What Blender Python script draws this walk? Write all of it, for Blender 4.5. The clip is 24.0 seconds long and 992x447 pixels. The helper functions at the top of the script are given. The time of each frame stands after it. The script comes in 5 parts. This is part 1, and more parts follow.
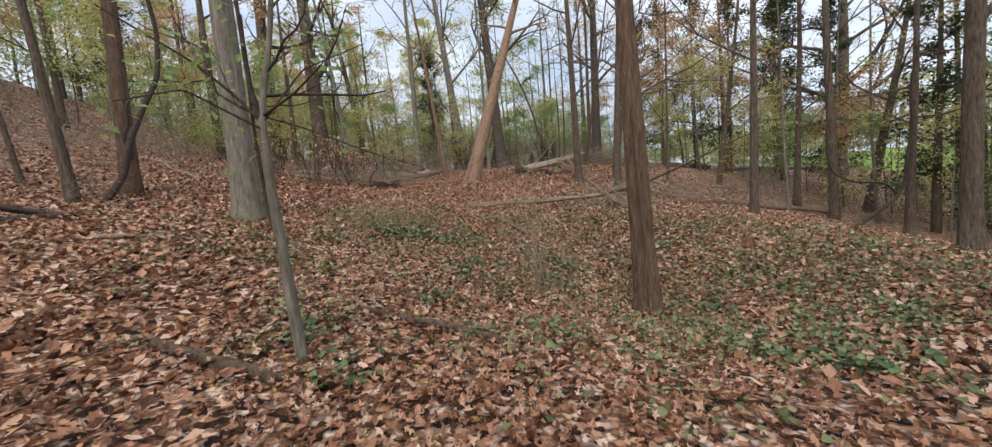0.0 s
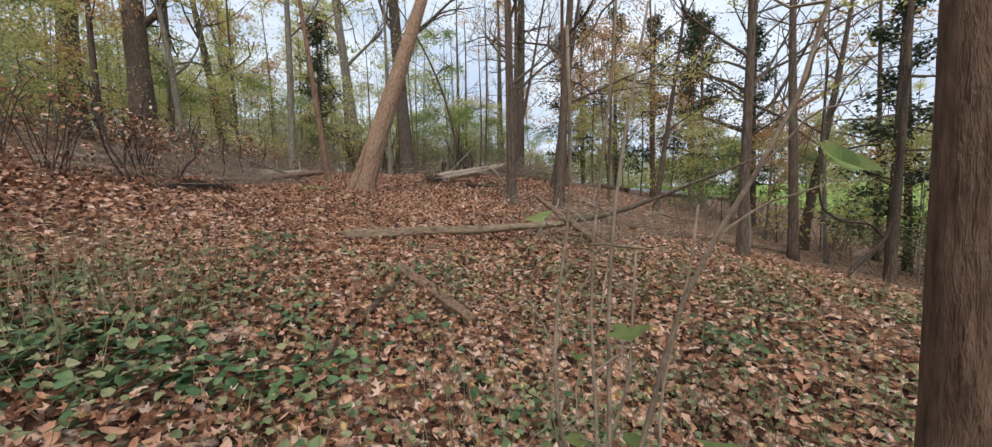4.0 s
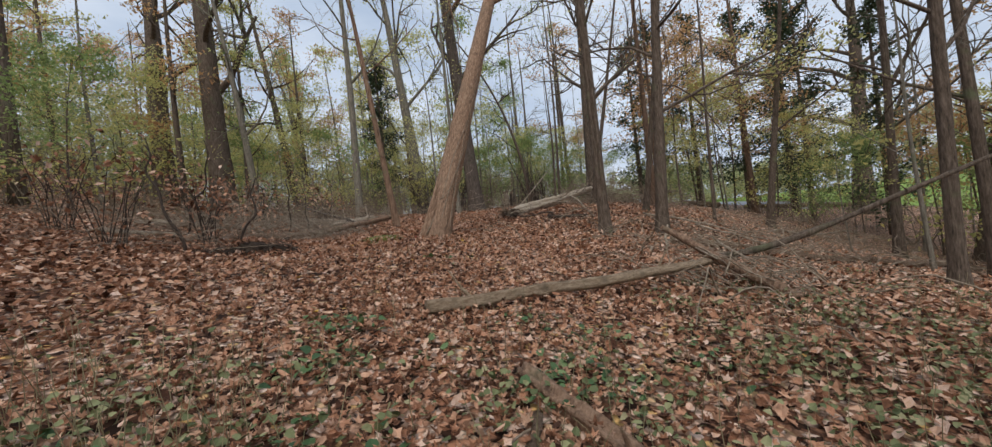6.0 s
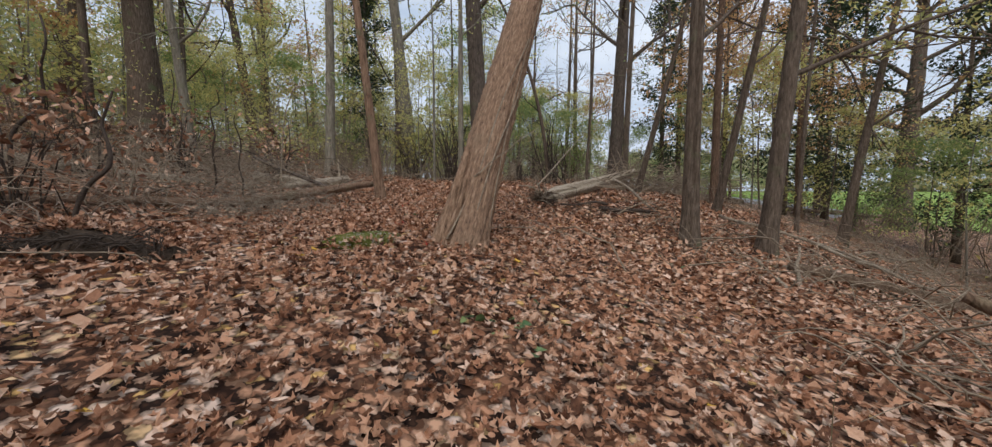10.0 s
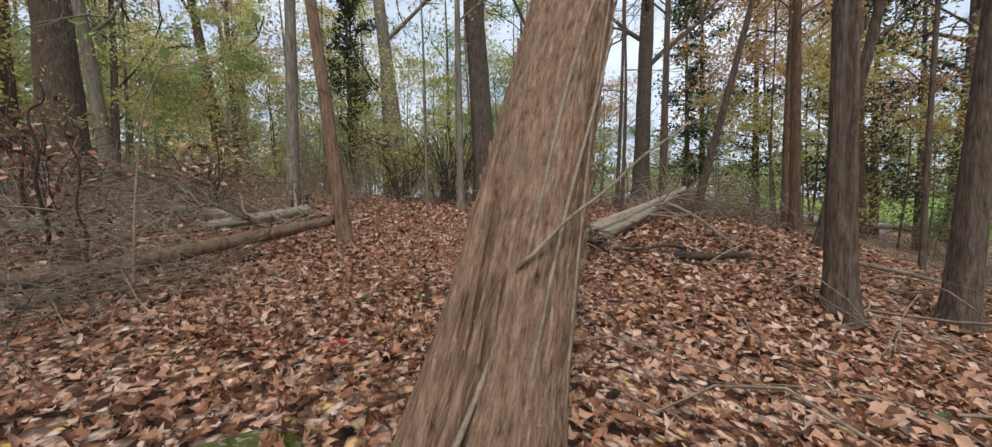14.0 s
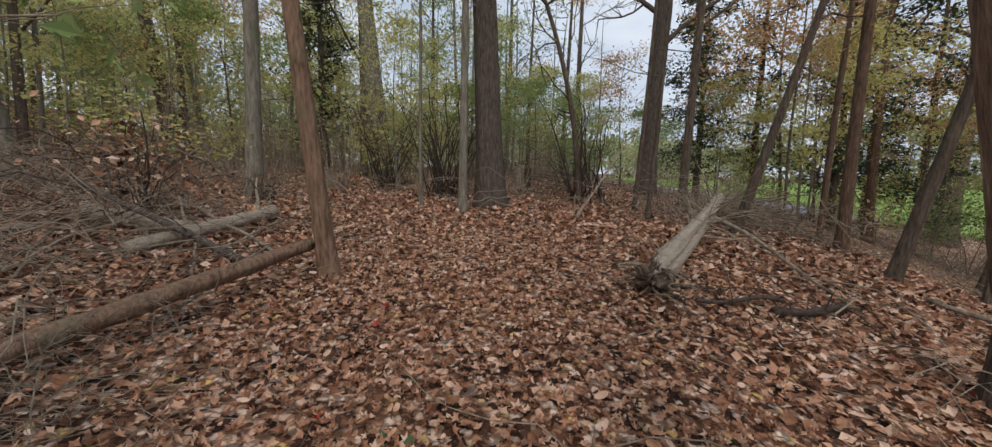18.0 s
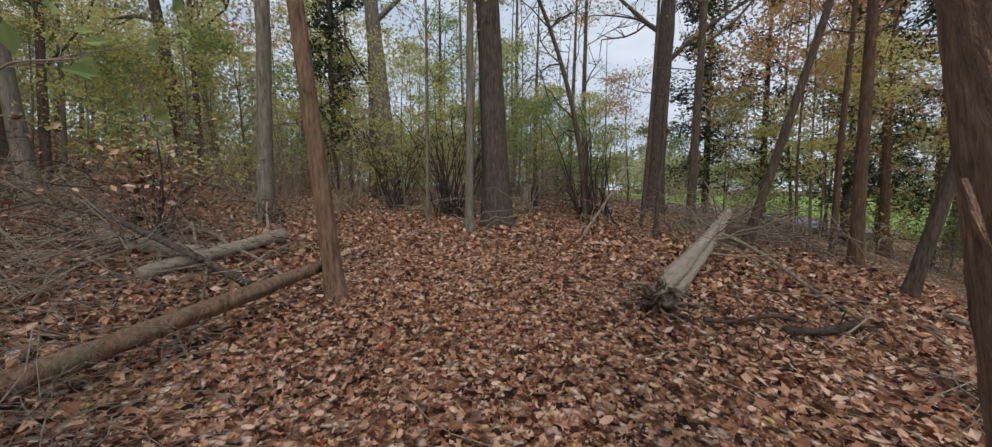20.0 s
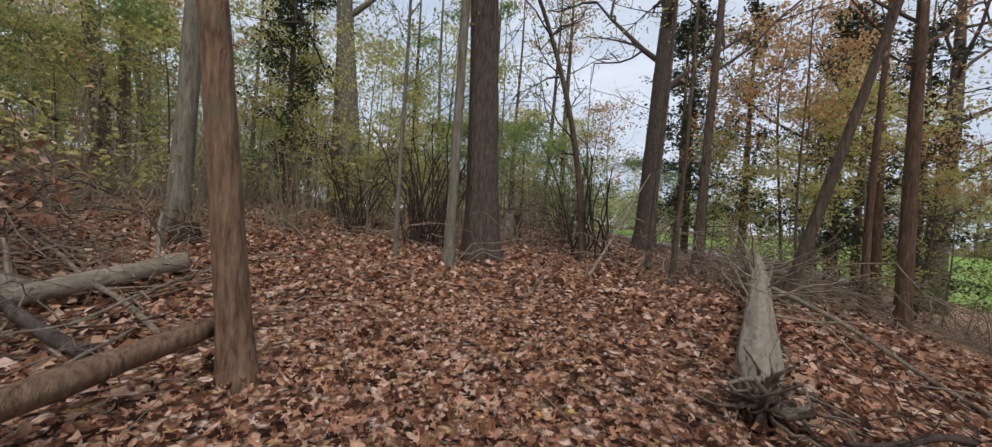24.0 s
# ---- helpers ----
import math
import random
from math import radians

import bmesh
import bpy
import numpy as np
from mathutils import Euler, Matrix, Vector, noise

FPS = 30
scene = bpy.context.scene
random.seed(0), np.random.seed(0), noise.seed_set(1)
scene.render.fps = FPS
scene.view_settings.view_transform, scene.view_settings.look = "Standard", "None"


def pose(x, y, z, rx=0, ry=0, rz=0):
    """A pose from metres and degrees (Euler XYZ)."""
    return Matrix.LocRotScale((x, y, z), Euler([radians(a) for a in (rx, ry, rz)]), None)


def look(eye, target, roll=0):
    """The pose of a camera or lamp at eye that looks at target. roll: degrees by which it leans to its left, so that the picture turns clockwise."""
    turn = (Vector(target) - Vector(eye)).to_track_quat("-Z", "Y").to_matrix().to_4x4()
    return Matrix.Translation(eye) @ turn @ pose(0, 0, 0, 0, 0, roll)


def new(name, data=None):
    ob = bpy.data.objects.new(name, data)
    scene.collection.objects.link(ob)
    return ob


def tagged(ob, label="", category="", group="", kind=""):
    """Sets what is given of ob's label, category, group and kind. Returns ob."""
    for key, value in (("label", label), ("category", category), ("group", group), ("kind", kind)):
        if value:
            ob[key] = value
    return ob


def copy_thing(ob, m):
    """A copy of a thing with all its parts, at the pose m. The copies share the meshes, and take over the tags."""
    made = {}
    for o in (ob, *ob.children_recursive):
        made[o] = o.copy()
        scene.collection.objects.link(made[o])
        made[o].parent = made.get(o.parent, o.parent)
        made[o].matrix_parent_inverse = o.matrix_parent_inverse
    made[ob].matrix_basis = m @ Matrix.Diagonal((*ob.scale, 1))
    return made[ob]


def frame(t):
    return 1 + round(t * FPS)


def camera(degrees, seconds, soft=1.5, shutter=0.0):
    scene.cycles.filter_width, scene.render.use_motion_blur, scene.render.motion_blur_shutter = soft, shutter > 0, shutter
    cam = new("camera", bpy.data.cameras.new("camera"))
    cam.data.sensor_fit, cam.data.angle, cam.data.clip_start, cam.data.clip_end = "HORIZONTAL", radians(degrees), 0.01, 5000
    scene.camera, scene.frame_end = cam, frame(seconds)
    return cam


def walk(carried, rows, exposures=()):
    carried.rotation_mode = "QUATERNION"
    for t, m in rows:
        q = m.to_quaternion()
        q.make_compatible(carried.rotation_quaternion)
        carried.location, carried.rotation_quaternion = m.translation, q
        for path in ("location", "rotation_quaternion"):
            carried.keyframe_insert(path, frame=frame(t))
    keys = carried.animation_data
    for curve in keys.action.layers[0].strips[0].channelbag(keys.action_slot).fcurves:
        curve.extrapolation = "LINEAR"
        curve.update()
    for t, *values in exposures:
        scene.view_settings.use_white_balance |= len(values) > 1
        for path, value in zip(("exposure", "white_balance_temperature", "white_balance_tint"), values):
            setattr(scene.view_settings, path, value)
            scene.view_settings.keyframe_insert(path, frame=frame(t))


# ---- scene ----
# ---- camera ----
cam = camera(101.3, 24.0, soft=1.3, shutter=0.0)
PATH = [
    (0, (0.636, 1.291, 1.5), (0.588, 3.283, 1.321), -4.9),
    (0.5, (0.735, 1.868, 1.47), (0.517, 3.847, 1.271), -4.3),
    (1, (0.738, 2.54, 1.536), (0.258, 4.478, 1.421), -3.2),
    (1.5, (0.846, 3.13, 1.553), (0.556, 5.099, 1.356), -8.9),
    (3.5, (0.575, 5.721, 1.525), (0.819, 7.68, 1.206), -3.1),
    (4, (0.526, 6.417, 1.623), (0.959, 8.364, 1.475), -1.2),
    (4.5, (0.336, 6.993, 1.651), (0.958, 8.871, 1.358), 3.0),
    (5, (0.177, 7.396, 1.795), (0.727, 9.309, 1.598), -1.7),
    (5.5, (0.208, 8.016, 1.808), (0.571, 9.98, 1.716), -4.6),
    (6, (0.096, 8.478, 1.85), (0.248, 10.472, 1.862), -6.1),
    (6.5, (-0.114, 9.16, 1.894), (0.328, 11.108, 1.796), -2.0),
    (7, (-0.269, 9.649, 1.958), (0.085, 11.617, 1.943), -0.4),
    (7.5, (-0.374, 10.209, 2.054), (-0.132, 12.193, 2.127), -2.7),
    (8, (-0.485, 10.799, 2.065), (0.009, 12.736, 2.142), -2.4),
    (8.5, (-0.553, 11.194, 2.212), (-0.109, 13.142, 2.111), -3.1),
    (9, (-0.491, 11.723, 2.276), (-0.349, 13.713, 2.133), -3.9),
    (9.5, (-0.583, 12.117, 2.265), (-0.533, 14.108, 2.081), -1.7),
    (10, (-0.779, 12.54, 2.37), (-0.513, 14.516, 2.21), 0.1),
    (10.5, (-0.762, 12.952, 2.361), (-0.48, 14.924, 2.181), -3.6),
    (12.5, (-0.565, 14.469, 2.744), (-0.153, 16.413, 2.511), -1.4),
    (13, (-0.444, 14.844, 2.792), (-0.224, 16.821, 2.591), -3.3),
    (13.5, (-0.531, 15.338, 2.789), (-0.284, 17.322, 2.745), -1.0),
    (14, (-0.686, 15.754, 2.797), (-0.41, 17.732, 2.694), -1.0),
    (14.5, (-0.836, 16.313, 2.754), (-0.633, 18.303, 2.754), -0.9),
    (15, (-1.086, 16.816, 3.006), (-0.829, 18.781, 2.734), 7.5),
    (15.5, (-1.291, 17.156, 3.251), (-0.8, 19.073, 2.965), 5.8),
    (16, (-1.305, 17.457, 3.413), (-0.773, 19.379, 3.261), -0.1),
    (16.5, (-1.294, 17.52, 3.472), (-0.909, 19.476, 3.312), 0.8),
    (17, (-1.305, 17.522, 3.489), (-0.999, 19.489, 3.297), -0.3),
    (17.5, (-1.283, 17.576, 3.495), (-0.862, 19.523, 3.315), 0.5),
    (18, (-1.277, 17.6, 3.482), (-0.86, 19.539, 3.227), 1.3),
    (18.5, (-1.273, 17.598, 3.509), (-0.87, 19.548, 3.332), 0.9),
    (20.5, (-1.222, 17.546, 3.53), (-0.867, 19.507, 3.36), 0.2),
    (21, (-1.253, 17.535, 3.498), (-0.944, 19.498, 3.272), 0.5),
    (21.5, (-1.213, 17.58, 3.485), (-0.915, 19.541, 3.23), -0.3),
    (22, (-1.332, 17.778, 3.474), (-1.073, 19.745, 3.221), 2.8),
    (22.5, (-1.428, 18.24, 3.504), (-0.939, 20.18, 3.481), -0.9),
    (23, (-1.335, 18.624, 3.398), (-0.827, 20.555, 3.273), 0.0),
    (23.5, (-1.279, 19.047, 3.446), (-0.839, 20.996, 3.35), 1.9),
    (24, (-1.302, 19.48, 3.488), (-0.758, 21.405, 3.458), 3.8),
]
walk(cam, [(t, look(eye, target, roll)) for t, eye, target, roll in PATH], [(0, 0.5), (3.5, 0.38), (4, 0.52), (4.5, 0.36), (5, 0.42), (6, 0.16), (7, 0.1), (8, 0.12), (10, 0.22), (13, 0.42), (16, 0.46), (17, 0.13), (22, 0.08), (24, 0.16)])

# ---- world and light: a bright overcast sky ----
world = bpy.data.worlds.new("overcast_sky")
scene.world = world
world.use_nodes = True
wn, wl = world.node_tree.nodes, world.node_tree.links
sky = wn.new("ShaderNodeTexSky")
sky.sky_type, sky.sun_disc = "NISHITA", False
sky.sun_elevation, sky.sun_rotation = radians(49), radians(180)
sky.air_density, sky.dust_density, sky.ozone_density = 1.0, 6.0, 1.0
cloud_at = wn.new("ShaderNodeTexCoord")
cloud_map = wn.new("ShaderNodeMapping")
cloud_map.inputs["Scale"].default_value = (1.0, 1.0, 3.2)
cloud = wn.new("ShaderNodeTexNoise")
cloud.inputs["Scale"].default_value, cloud.inputs["Detail"].default_value = 3.0, 6.0
cloud_ramp = wn.new("ShaderNodeValToRGB")
cloud_ramp.color_ramp.elements[0].position, cloud_ramp.color_ramp.elements[0].color = 0.3, (5.2, 6.3, 8.0, 1)
cloud_ramp.color_ramp.elements[1].position, cloud_ramp.color_ramp.elements[1].color = 0.68, (8.9, 9.6, 10.7, 1)
mix = wn.new("ShaderNodeMix")
mix.data_type = "RGBA"
mix.inputs["Factor"].default_value = 0.82
wl.new(cloud_at.outputs["Generated"], cloud_map.inputs["Vector"])
wl.new(cloud_map.outputs["Vector"], cloud.inputs["Vector"])
wl.new(cloud.outputs["Fac"], cloud_ramp.inputs["Fac"])
wl.new(sky.outputs["Color"], mix.inputs[6])
wl.new(cloud_ramp.outputs["Color"], mix.inputs[7])
wl.new(mix.outputs[2], wn["Background"].inputs["Color"])
wn["Background"].inputs["Strength"].default_value = 0.092

sun_data = bpy.data.lights.new("sun", "SUN")
sun_data.energy, sun_data.angle, sun_data.color = 1.5, radians(25), (1.0, 0.96, 0.9)
sun = new("sun", sun_data)
sun.matrix_world = look((-8, -30, 40), (0, 4, 0))

# ---- the lie of the land ----
GROUND = [1.03467, -0.11847, 0.06829, 0.0034, -0.00102, 0.0, -0.09869, 0.00702, 0.05662, 0.0177, 0.42734, 0.50216, -0.00375, -0.14597, -0.04672, -0.85477, -0.0866, 0.46578, 0.34778, 0.20643, 0.41931, 0.50298, 0.94361, 0.01331, 0.52338, -0.35258, -0.22565, 0.09114]
MOUNDS = [(-0.5, 17.2, 2.0), (2.0, 22.0, 2.5), (-2.2, 22.9, 2.0), (4.0, 20.0, 2.0), (0.0, 13.0, 2.5), (2.9, 7.5, 2.0), (-1.0, 4.0, 2.0), (6.0, 23.0, 2.5), (1.0, 27.0, 3.0), (-6.0, 27.0, 4.0), (8.5, 25.0, 3.0), (7.0, 31.0, 4.0), (-10.0, 35.0, 5.0), (12.0, 37.0, 5.0), (14.5, 29.0, 3.0), (40.0, 62.0, 14.0), (18.0, 55.0, 10.0), (0.5, 2.0, 2.0)]


def ground_z(x, y):
    """Height of the ground: a bank that rises ahead and to the west, falls to the meadow in the east, with low mounds."""
    x, y = np.asarray(x, float), np.asarray(y, float)
    a, b = 16 * np.tanh(x / 16), 20 * np.tanh((y - 15) / 20)
    terms = [1 + 0 * a, a, b, a * a, a * b, b * b, a**3 / 100, a * a * b / 100, a * b * b / 100, b**3 / 100]
    terms += [np.exp(-((x - p) ** 2 + (y - q) ** 2) / (2 * s * s)) for p, q, s in MOUNDS]
    z = sum(c * t for c, t in zip(GROUND, terms))
    z = z + 0.025 * np.sin(1.9 * x + 0.7 * y) * np.sin(1.3 * y - 0.4 * x) + 0.015 * np.sin(4.1 * x + 1.0) * np.sin(3.7 * y)
    z = z - 1.7 * np.exp(-(((x + 12) / 5) ** 2 + ((y - 35) / 12) ** 2))
    bank = np.clip((-x - 14) / 22, 0, 1)
    return z + 5.0 * bank * bank * (3 - 2 * bank) * np.exp(-(((y - 14) / 26) ** 2))


def gz(x, y):
    return float(ground_z(x, y))

# ---- materials ----
def material(name, ramp, scale=6.0, stretch=(1, 1, 1), rough=0.85, bump=0.4, fine=40.0, island=0.0, through_light=0.0, spots=None, obj_rand=False, turn=None):
    """A mottled procedural surface: ramp of (position, colour), noise at two sizes, and fine relief."""
    m = bpy.data.materials.new(name)
    m.use_nodes = True
    n, l = m.node_tree.nodes, m.node_tree.links
    p = n["Principled BSDF"]
    p.inputs["Roughness"].default_value = rough
    p.inputs["Specular IOR Level"].default_value = 0.25
    at = n.new("ShaderNodeTexCoord")
    mp = n.new("ShaderNodeMapping")
    mp.inputs["Scale"].default_value = stretch
    big = n.new("ShaderNodeTexNoise")
    big.inputs["Scale"].default_value, big.inputs["Detail"].default_value, big.inputs["Roughness"].default_value = scale, 6.0, 0.65
    small = n.new("ShaderNodeTexNoise")
    small.inputs["Scale"].default_value, small.inputs["Detail"].default_value = fine, 4.0
    cr = n.new("ShaderNodeValToRGB")
    cr.color_ramp.elements[0].position, cr.color_ramp.elements[0].color = ramp[0][0], (*ramp[0][1], 1)
    cr.color_ramp.elements[1].position, cr.color_ramp.elements[1].color = ramp[-1][0], (*ramp[-1][1], 1)
    for pos, col in ramp[1:-1]:
        cr.color_ramp.elements.new(pos).color = (*col, 1)
    if turn:
        first = n.new("ShaderNodeMapping")
        first.inputs["Rotation"].default_value = [radians(a) for a in turn]
        l.new(at.outputs["Object"], first.inputs["Vector"])
        l.new(first.outputs["Vector"], mp.inputs["Vector"])
    else:
        l.new(at.outputs["Object"], mp.inputs["Vector"])
    l.new(mp.outputs["Vector"], big.inputs["Vector"])
    l.new(mp.outputs["Vector"], small.inputs["Vector"])
    fac = big.outputs["Fac"]
    if island > 0:
        pick = n.new("ShaderNodeMix")
        pick.inputs["Factor"].default_value = island
        if obj_rand:
            l.new(n.new("ShaderNodeObjectInfo").outputs["Random"], pick.inputs["B"])
        else:
            l.new(n.new("ShaderNodeNewGeometry").outputs["Random Per Island"], pick.inputs["B"])
        l.new(fac, pick.inputs["A"])
        fac = pick.outputs["Result"]
    else:
        add = n.new("ShaderNodeMath")
        add.operation = "MULTIPLY_ADD"
        add.inputs[1].default_value, add.inputs[2].default_value = 0.35, -0.175
        l.new(small.outputs["Fac"], add.inputs[0])
        both = n.new("ShaderNodeMath")
        l.new(fac, both.inputs[0])
        l.new(add.outputs[0], both.inputs[1])
        fac = both.outputs[0]
    l.new(fac, cr.inputs["Fac"])
    colour = cr.outputs["Color"]
    if spots:
        col, size, low, high = spots
        sp = n.new("ShaderNodeTexNoise")
        sp.inputs["Scale"].default_value, sp.inputs["Detail"].default_value = size, 5.0
        l.new(at.outputs["Object"], sp.inputs["Vector"])
        rg = n.new("ShaderNodeMapRange")
        rg.inputs["From Min"].default_value, rg.inputs["From Max"].default_value = low, high
        l.new(sp.outputs["Fac"], rg.inputs["Value"])
        mx = n.new("ShaderNodeMix")
        mx.data_type = "RGBA"
        l.new(rg.outputs["Result"], mx.inputs["Factor"])
        l.new(colour, mx.inputs[6])
        mx.inputs[7].default_value = (*col, 1)
        colour = mx.outputs[2]
    l.new(colour, p.inputs["Base Color"])
    if bump > 0:
        bp = n.new("ShaderNodeBump")
        bp.inputs["Strength"].default_value, bp.inputs["Distance"].default_value = bump, 0.03
        tiny = n.new("ShaderNodeTexNoise")
        tiny.inputs["Scale"].default_value, tiny.inputs["Detail"].default_value = fine * 4, 3.0
        l.new(mp.outputs["Vector"], tiny.inputs["Vector"])
        rough_sum = n.new("ShaderNodeMath")
        rough_sum.operation = "MULTIPLY_ADD"
        rough_sum.inputs[1].default_value = 0.3
        l.new(tiny.outputs["Fac"], rough_sum.inputs[0])
        l.new(small.outputs["Fac"], rough_sum.inputs[2])
        l.new(rough_sum.outputs[0], bp.inputs["Height"])
        l.new(bp.outputs["Normal"], p.inputs["Normal"])
    if through_light > 0:
        tr = n.new("ShaderNodeBsdfTranslucent")
        l.new(colour, tr.inputs["Color"])
        ms = n.new("ShaderNodeMixShader")
        ms.inputs["Fac"].default_value = through_light
        l.new(p.outputs["BSDF"], ms.inputs[1])
        l.new(tr.outputs["BSDF"], ms.inputs[2])
        l.new(ms.outputs["Shader"], n["Material Output"].inputs["Surface"])
    return m


BARK = (3, 3, 0.55)
bark_brown = material("bark_reddish_brown", [(0.25, (0.06, 0.036, 0.025)), (0.5, (0.225, 0.14, 0.093)), (0.78, (0.37, 0.25, 0.175))], 7, BARK, 0.9, 0.9, 15, spots=((0.16, 0.15, 0.09), 3.0, 0.6, 0.75))
bark_shaggy = material("bark_shaggy_brown", [(0.27, (0.05, 0.03, 0.02)), (0.38, (0.2, 0.125, 0.085)), (0.55, (0.34, 0.216, 0.142)), (0.72, (0.5, 0.352, 0.248))], 10, (3.6, 3.6, 0.8), 0.9, 1.0, 22, spots=((0.26, 0.185, 0.125), 2.5, 0.58, 0.8), turn=(20, -15.7, 0))
bark_russet = material("bark_russet_dark", [(0.25, (0.043, 0.026, 0.018)), (0.5, (0.138, 0.086, 0.058)), (0.78, (0.25, 0.167, 0.117))], 7, BARK, 0.9, 0.9, 15, spots=((0.12, 0.11, 0.07), 3.0, 0.6, 0.75))
bark_dark = material("bark_dark_grey_brown", [(0.25, (0.032, 0.024, 0.018)), (0.5, (0.118, 0.088, 0.067)), (0.78, (0.225, 0.176, 0.138))], 8, BARK, 0.92, 0.9, 15, spots=((0.13, 0.14, 0.08), 2.0, 0.58, 0.75))
bark_charcoal = material("bark_charcoal_grey", [(0.25, (0.03, 0.023, 0.019)), (0.5, (0.095, 0.074, 0.061)), (0.78, (0.19, 0.153, 0.128))], 8, BARK, 0.92, 0.9, 15, spots=((0.1, 0.105, 0.07), 2.0, 0.6, 0.78))
bark_grey = material("bark_pale_grey", [(0.25, (0.078, 0.067, 0.054)), (0.5, (0.190, 0.168, 0.134)), (0.78, (0.325, 0.297, 0.241))], 6, BARK, 0.9, 0.7, 15, spots=((0.17, 0.18, 0.11), 2.5, 0.55, 0.75))
twig_dark = material("twig_dark", [(0.3, (0.03, 0.022, 0.018)), (0.7, (0.1, 0.075, 0.06))], 20, (1, 1, 1), 0.9, 0.3, 80)
twig_grey = material("twig_grey", [(0.3, (0.14, 0.105, 0.075)), (0.7, (0.37, 0.3, 0.225))], 14, (1, 1, 1), 0.9, 0.3, 80)
twig_brown = material("twig_brown", [(0.3, (0.12, 0.088, 0.066)), (0.7, (0.34, 0.26, 0.195))], 14, (1, 1, 1), 0.9, 0.3, 80)
dead_wood = material("weathered_dead_wood", [(0.2, (0.14, 0.112, 0.082)), (0.5, (0.38, 0.315, 0.24)), (0.8, (0.58, 0.51, 0.42))], 5, (6, 6, 6), 0.9, 0.8, 30, spots=((0.13, 0.1, 0.075), 5, 0.45, 0.75))
bleached_wood = material("bleached_wood", [(0.3, (0.12, 0.09, 0.065)), (0.4, (0.42, 0.34, 0.26)), (0.6, (0.52, 0.44, 0.35)), (0.8, (0.62, 0.55, 0.46))], 5, (0.7, 6, 6), 0.9, 1.0, 22, turn=(0, 0, -42.5))
log_tan = material("tan_barkless_wood", [(0.2, (0.1, 0.068, 0.044)), (0.5, (0.3, 0.22, 0.148)), (0.8, (0.46, 0.37, 0.27))], 6, (1.2, 5, 5), 0.9, 0.8, 26, spots=((0.12, 0.09, 0.06), 5, 0.52, 0.75), turn=(0, 0, -19.7))
rotten_wood = material("rotten_wood", [(0.2, (0.04, 0.027, 0.019)), (0.5, (0.18, 0.122, 0.084)), (0.8, (0.33, 0.245, 0.18))], 6, (3, 3, 3), 0.95, 1.0, 35)
soil_dark = material("dark_soil", [(0.3, (0.02, 0.014, 0.01)), (0.7, (0.1, 0.07, 0.05))], 9, (1, 1, 1), 1.0, 0.8, 50)
moss = material("moss", [(0.25, (0.05, 0.06, 0.012)), (0.42, (0.11, 0.13, 0.026)), (0.55, (0.17, 0.18, 0.042)), (0.7, (0.22, 0.17, 0.09))], 9, (1, 1, 1), 1.0, 1.0, 60, spots=((0.36, 0.33, 0.28), 34, 0.55, 0.62))
LITTER = [(0.0, (0.035, 0.017, 0.01)), (0.18, (0.07, 0.03, 0.017)), (0.35, (0.27, 0.124, 0.07)), (0.54, (0.47, 0.242, 0.145)), (0.73, (0.6, 0.37, 0.25)), (0.9, (0.72, 0.55, 0.45)), (1.0, (0.65, 0.4, 0.14))]
leaf_brown = material("fallen_leaf_brown", LITTER, 45, (1, 1, 1), 0.75, 0.5, 90, island=0.72)
leaf_single = material("fallen_leaf_tan", LITTER, 4, (1, 1, 1), 0.75, 0.3, 9, island=0.75, obj_rand=True)
leaf_red = material("fallen_leaf_red", [(0.2, (0.33, 0.03, 0.022)), (0.8, (0.46, 0.07, 0.045))], 40, rough=0.6, bump=0.2)
leaf_gold = material("fallen_leaf_yellow", [(0.2, (0.5, 0.27, 0.03)), (0.8, (0.62, 0.42, 0.08))], 40, rough=0.6, bump=0.2)
leaf_ivy = material("ivy_leaf", [(0.0, (0.025, 0.055, 0.022)), (0.5, (0.065, 0.12, 0.045)), (0.85, (0.115, 0.18, 0.075)), (1, (0.22, 0.25, 0.1))], 20, rough=0.5, bump=0.1, island=0.9)
leaf_creeper = material("creeper_leaf", [(0.0, (0.06, 0.075, 0.03)), (0.5, (0.15, 0.165, 0.075)), (0.85, (0.24, 0.24, 0.12)), (1, (0.32, 0.27, 0.16))], 20, rough=0.7, bump=0.1, island=0.9)
leaf_green = material("understorey_leaf_green", [(0.0, (0.15, 0.22, 0.08)), (0.6, (0.29, 0.37, 0.14)), (1, (0.45, 0.5, 0.2))], 3, rough=0.6, bump=0, island=0.7, through_light=0.68)
leaf_yellow = material("autumn_leaf_yellow_green", [(0.0, (0.36, 0.39, 0.16)), (0.5, (0.57, 0.55, 0.22)), (1, (0.76, 0.63, 0.22))], 2, rough=0.6, bump=0, island=0.7, through_light=0.68)
leaf_orange = material("autumn_leaf_orange", [(0.0, (0.42, 0.2, 0.1)), (0.5, (0.56, 0.34, 0.16)), (1, (0.64, 0.47, 0.24))], 2, rough=0.6, bump=0, island=0.7, through_light=0.68)
leaf_cedar = material("cedar_spray_dark_green", [(0.0, (0.03, 0.042, 0.024)), (0.6, (0.07, 0.1, 0.055)), (1, (0.12, 0.14, 0.08))], 3, rough=0.8, bump=0, island=0.7, through_light=0.2)
weed_mat = material("dry_weed", [(0.0, (0.12, 0.1, 0.05)), (0.5, (0.24, 0.2, 0.12)), (1, (0.32, 0.28, 0.17))], 6, rough=0.9, bump=0, island=0.8)
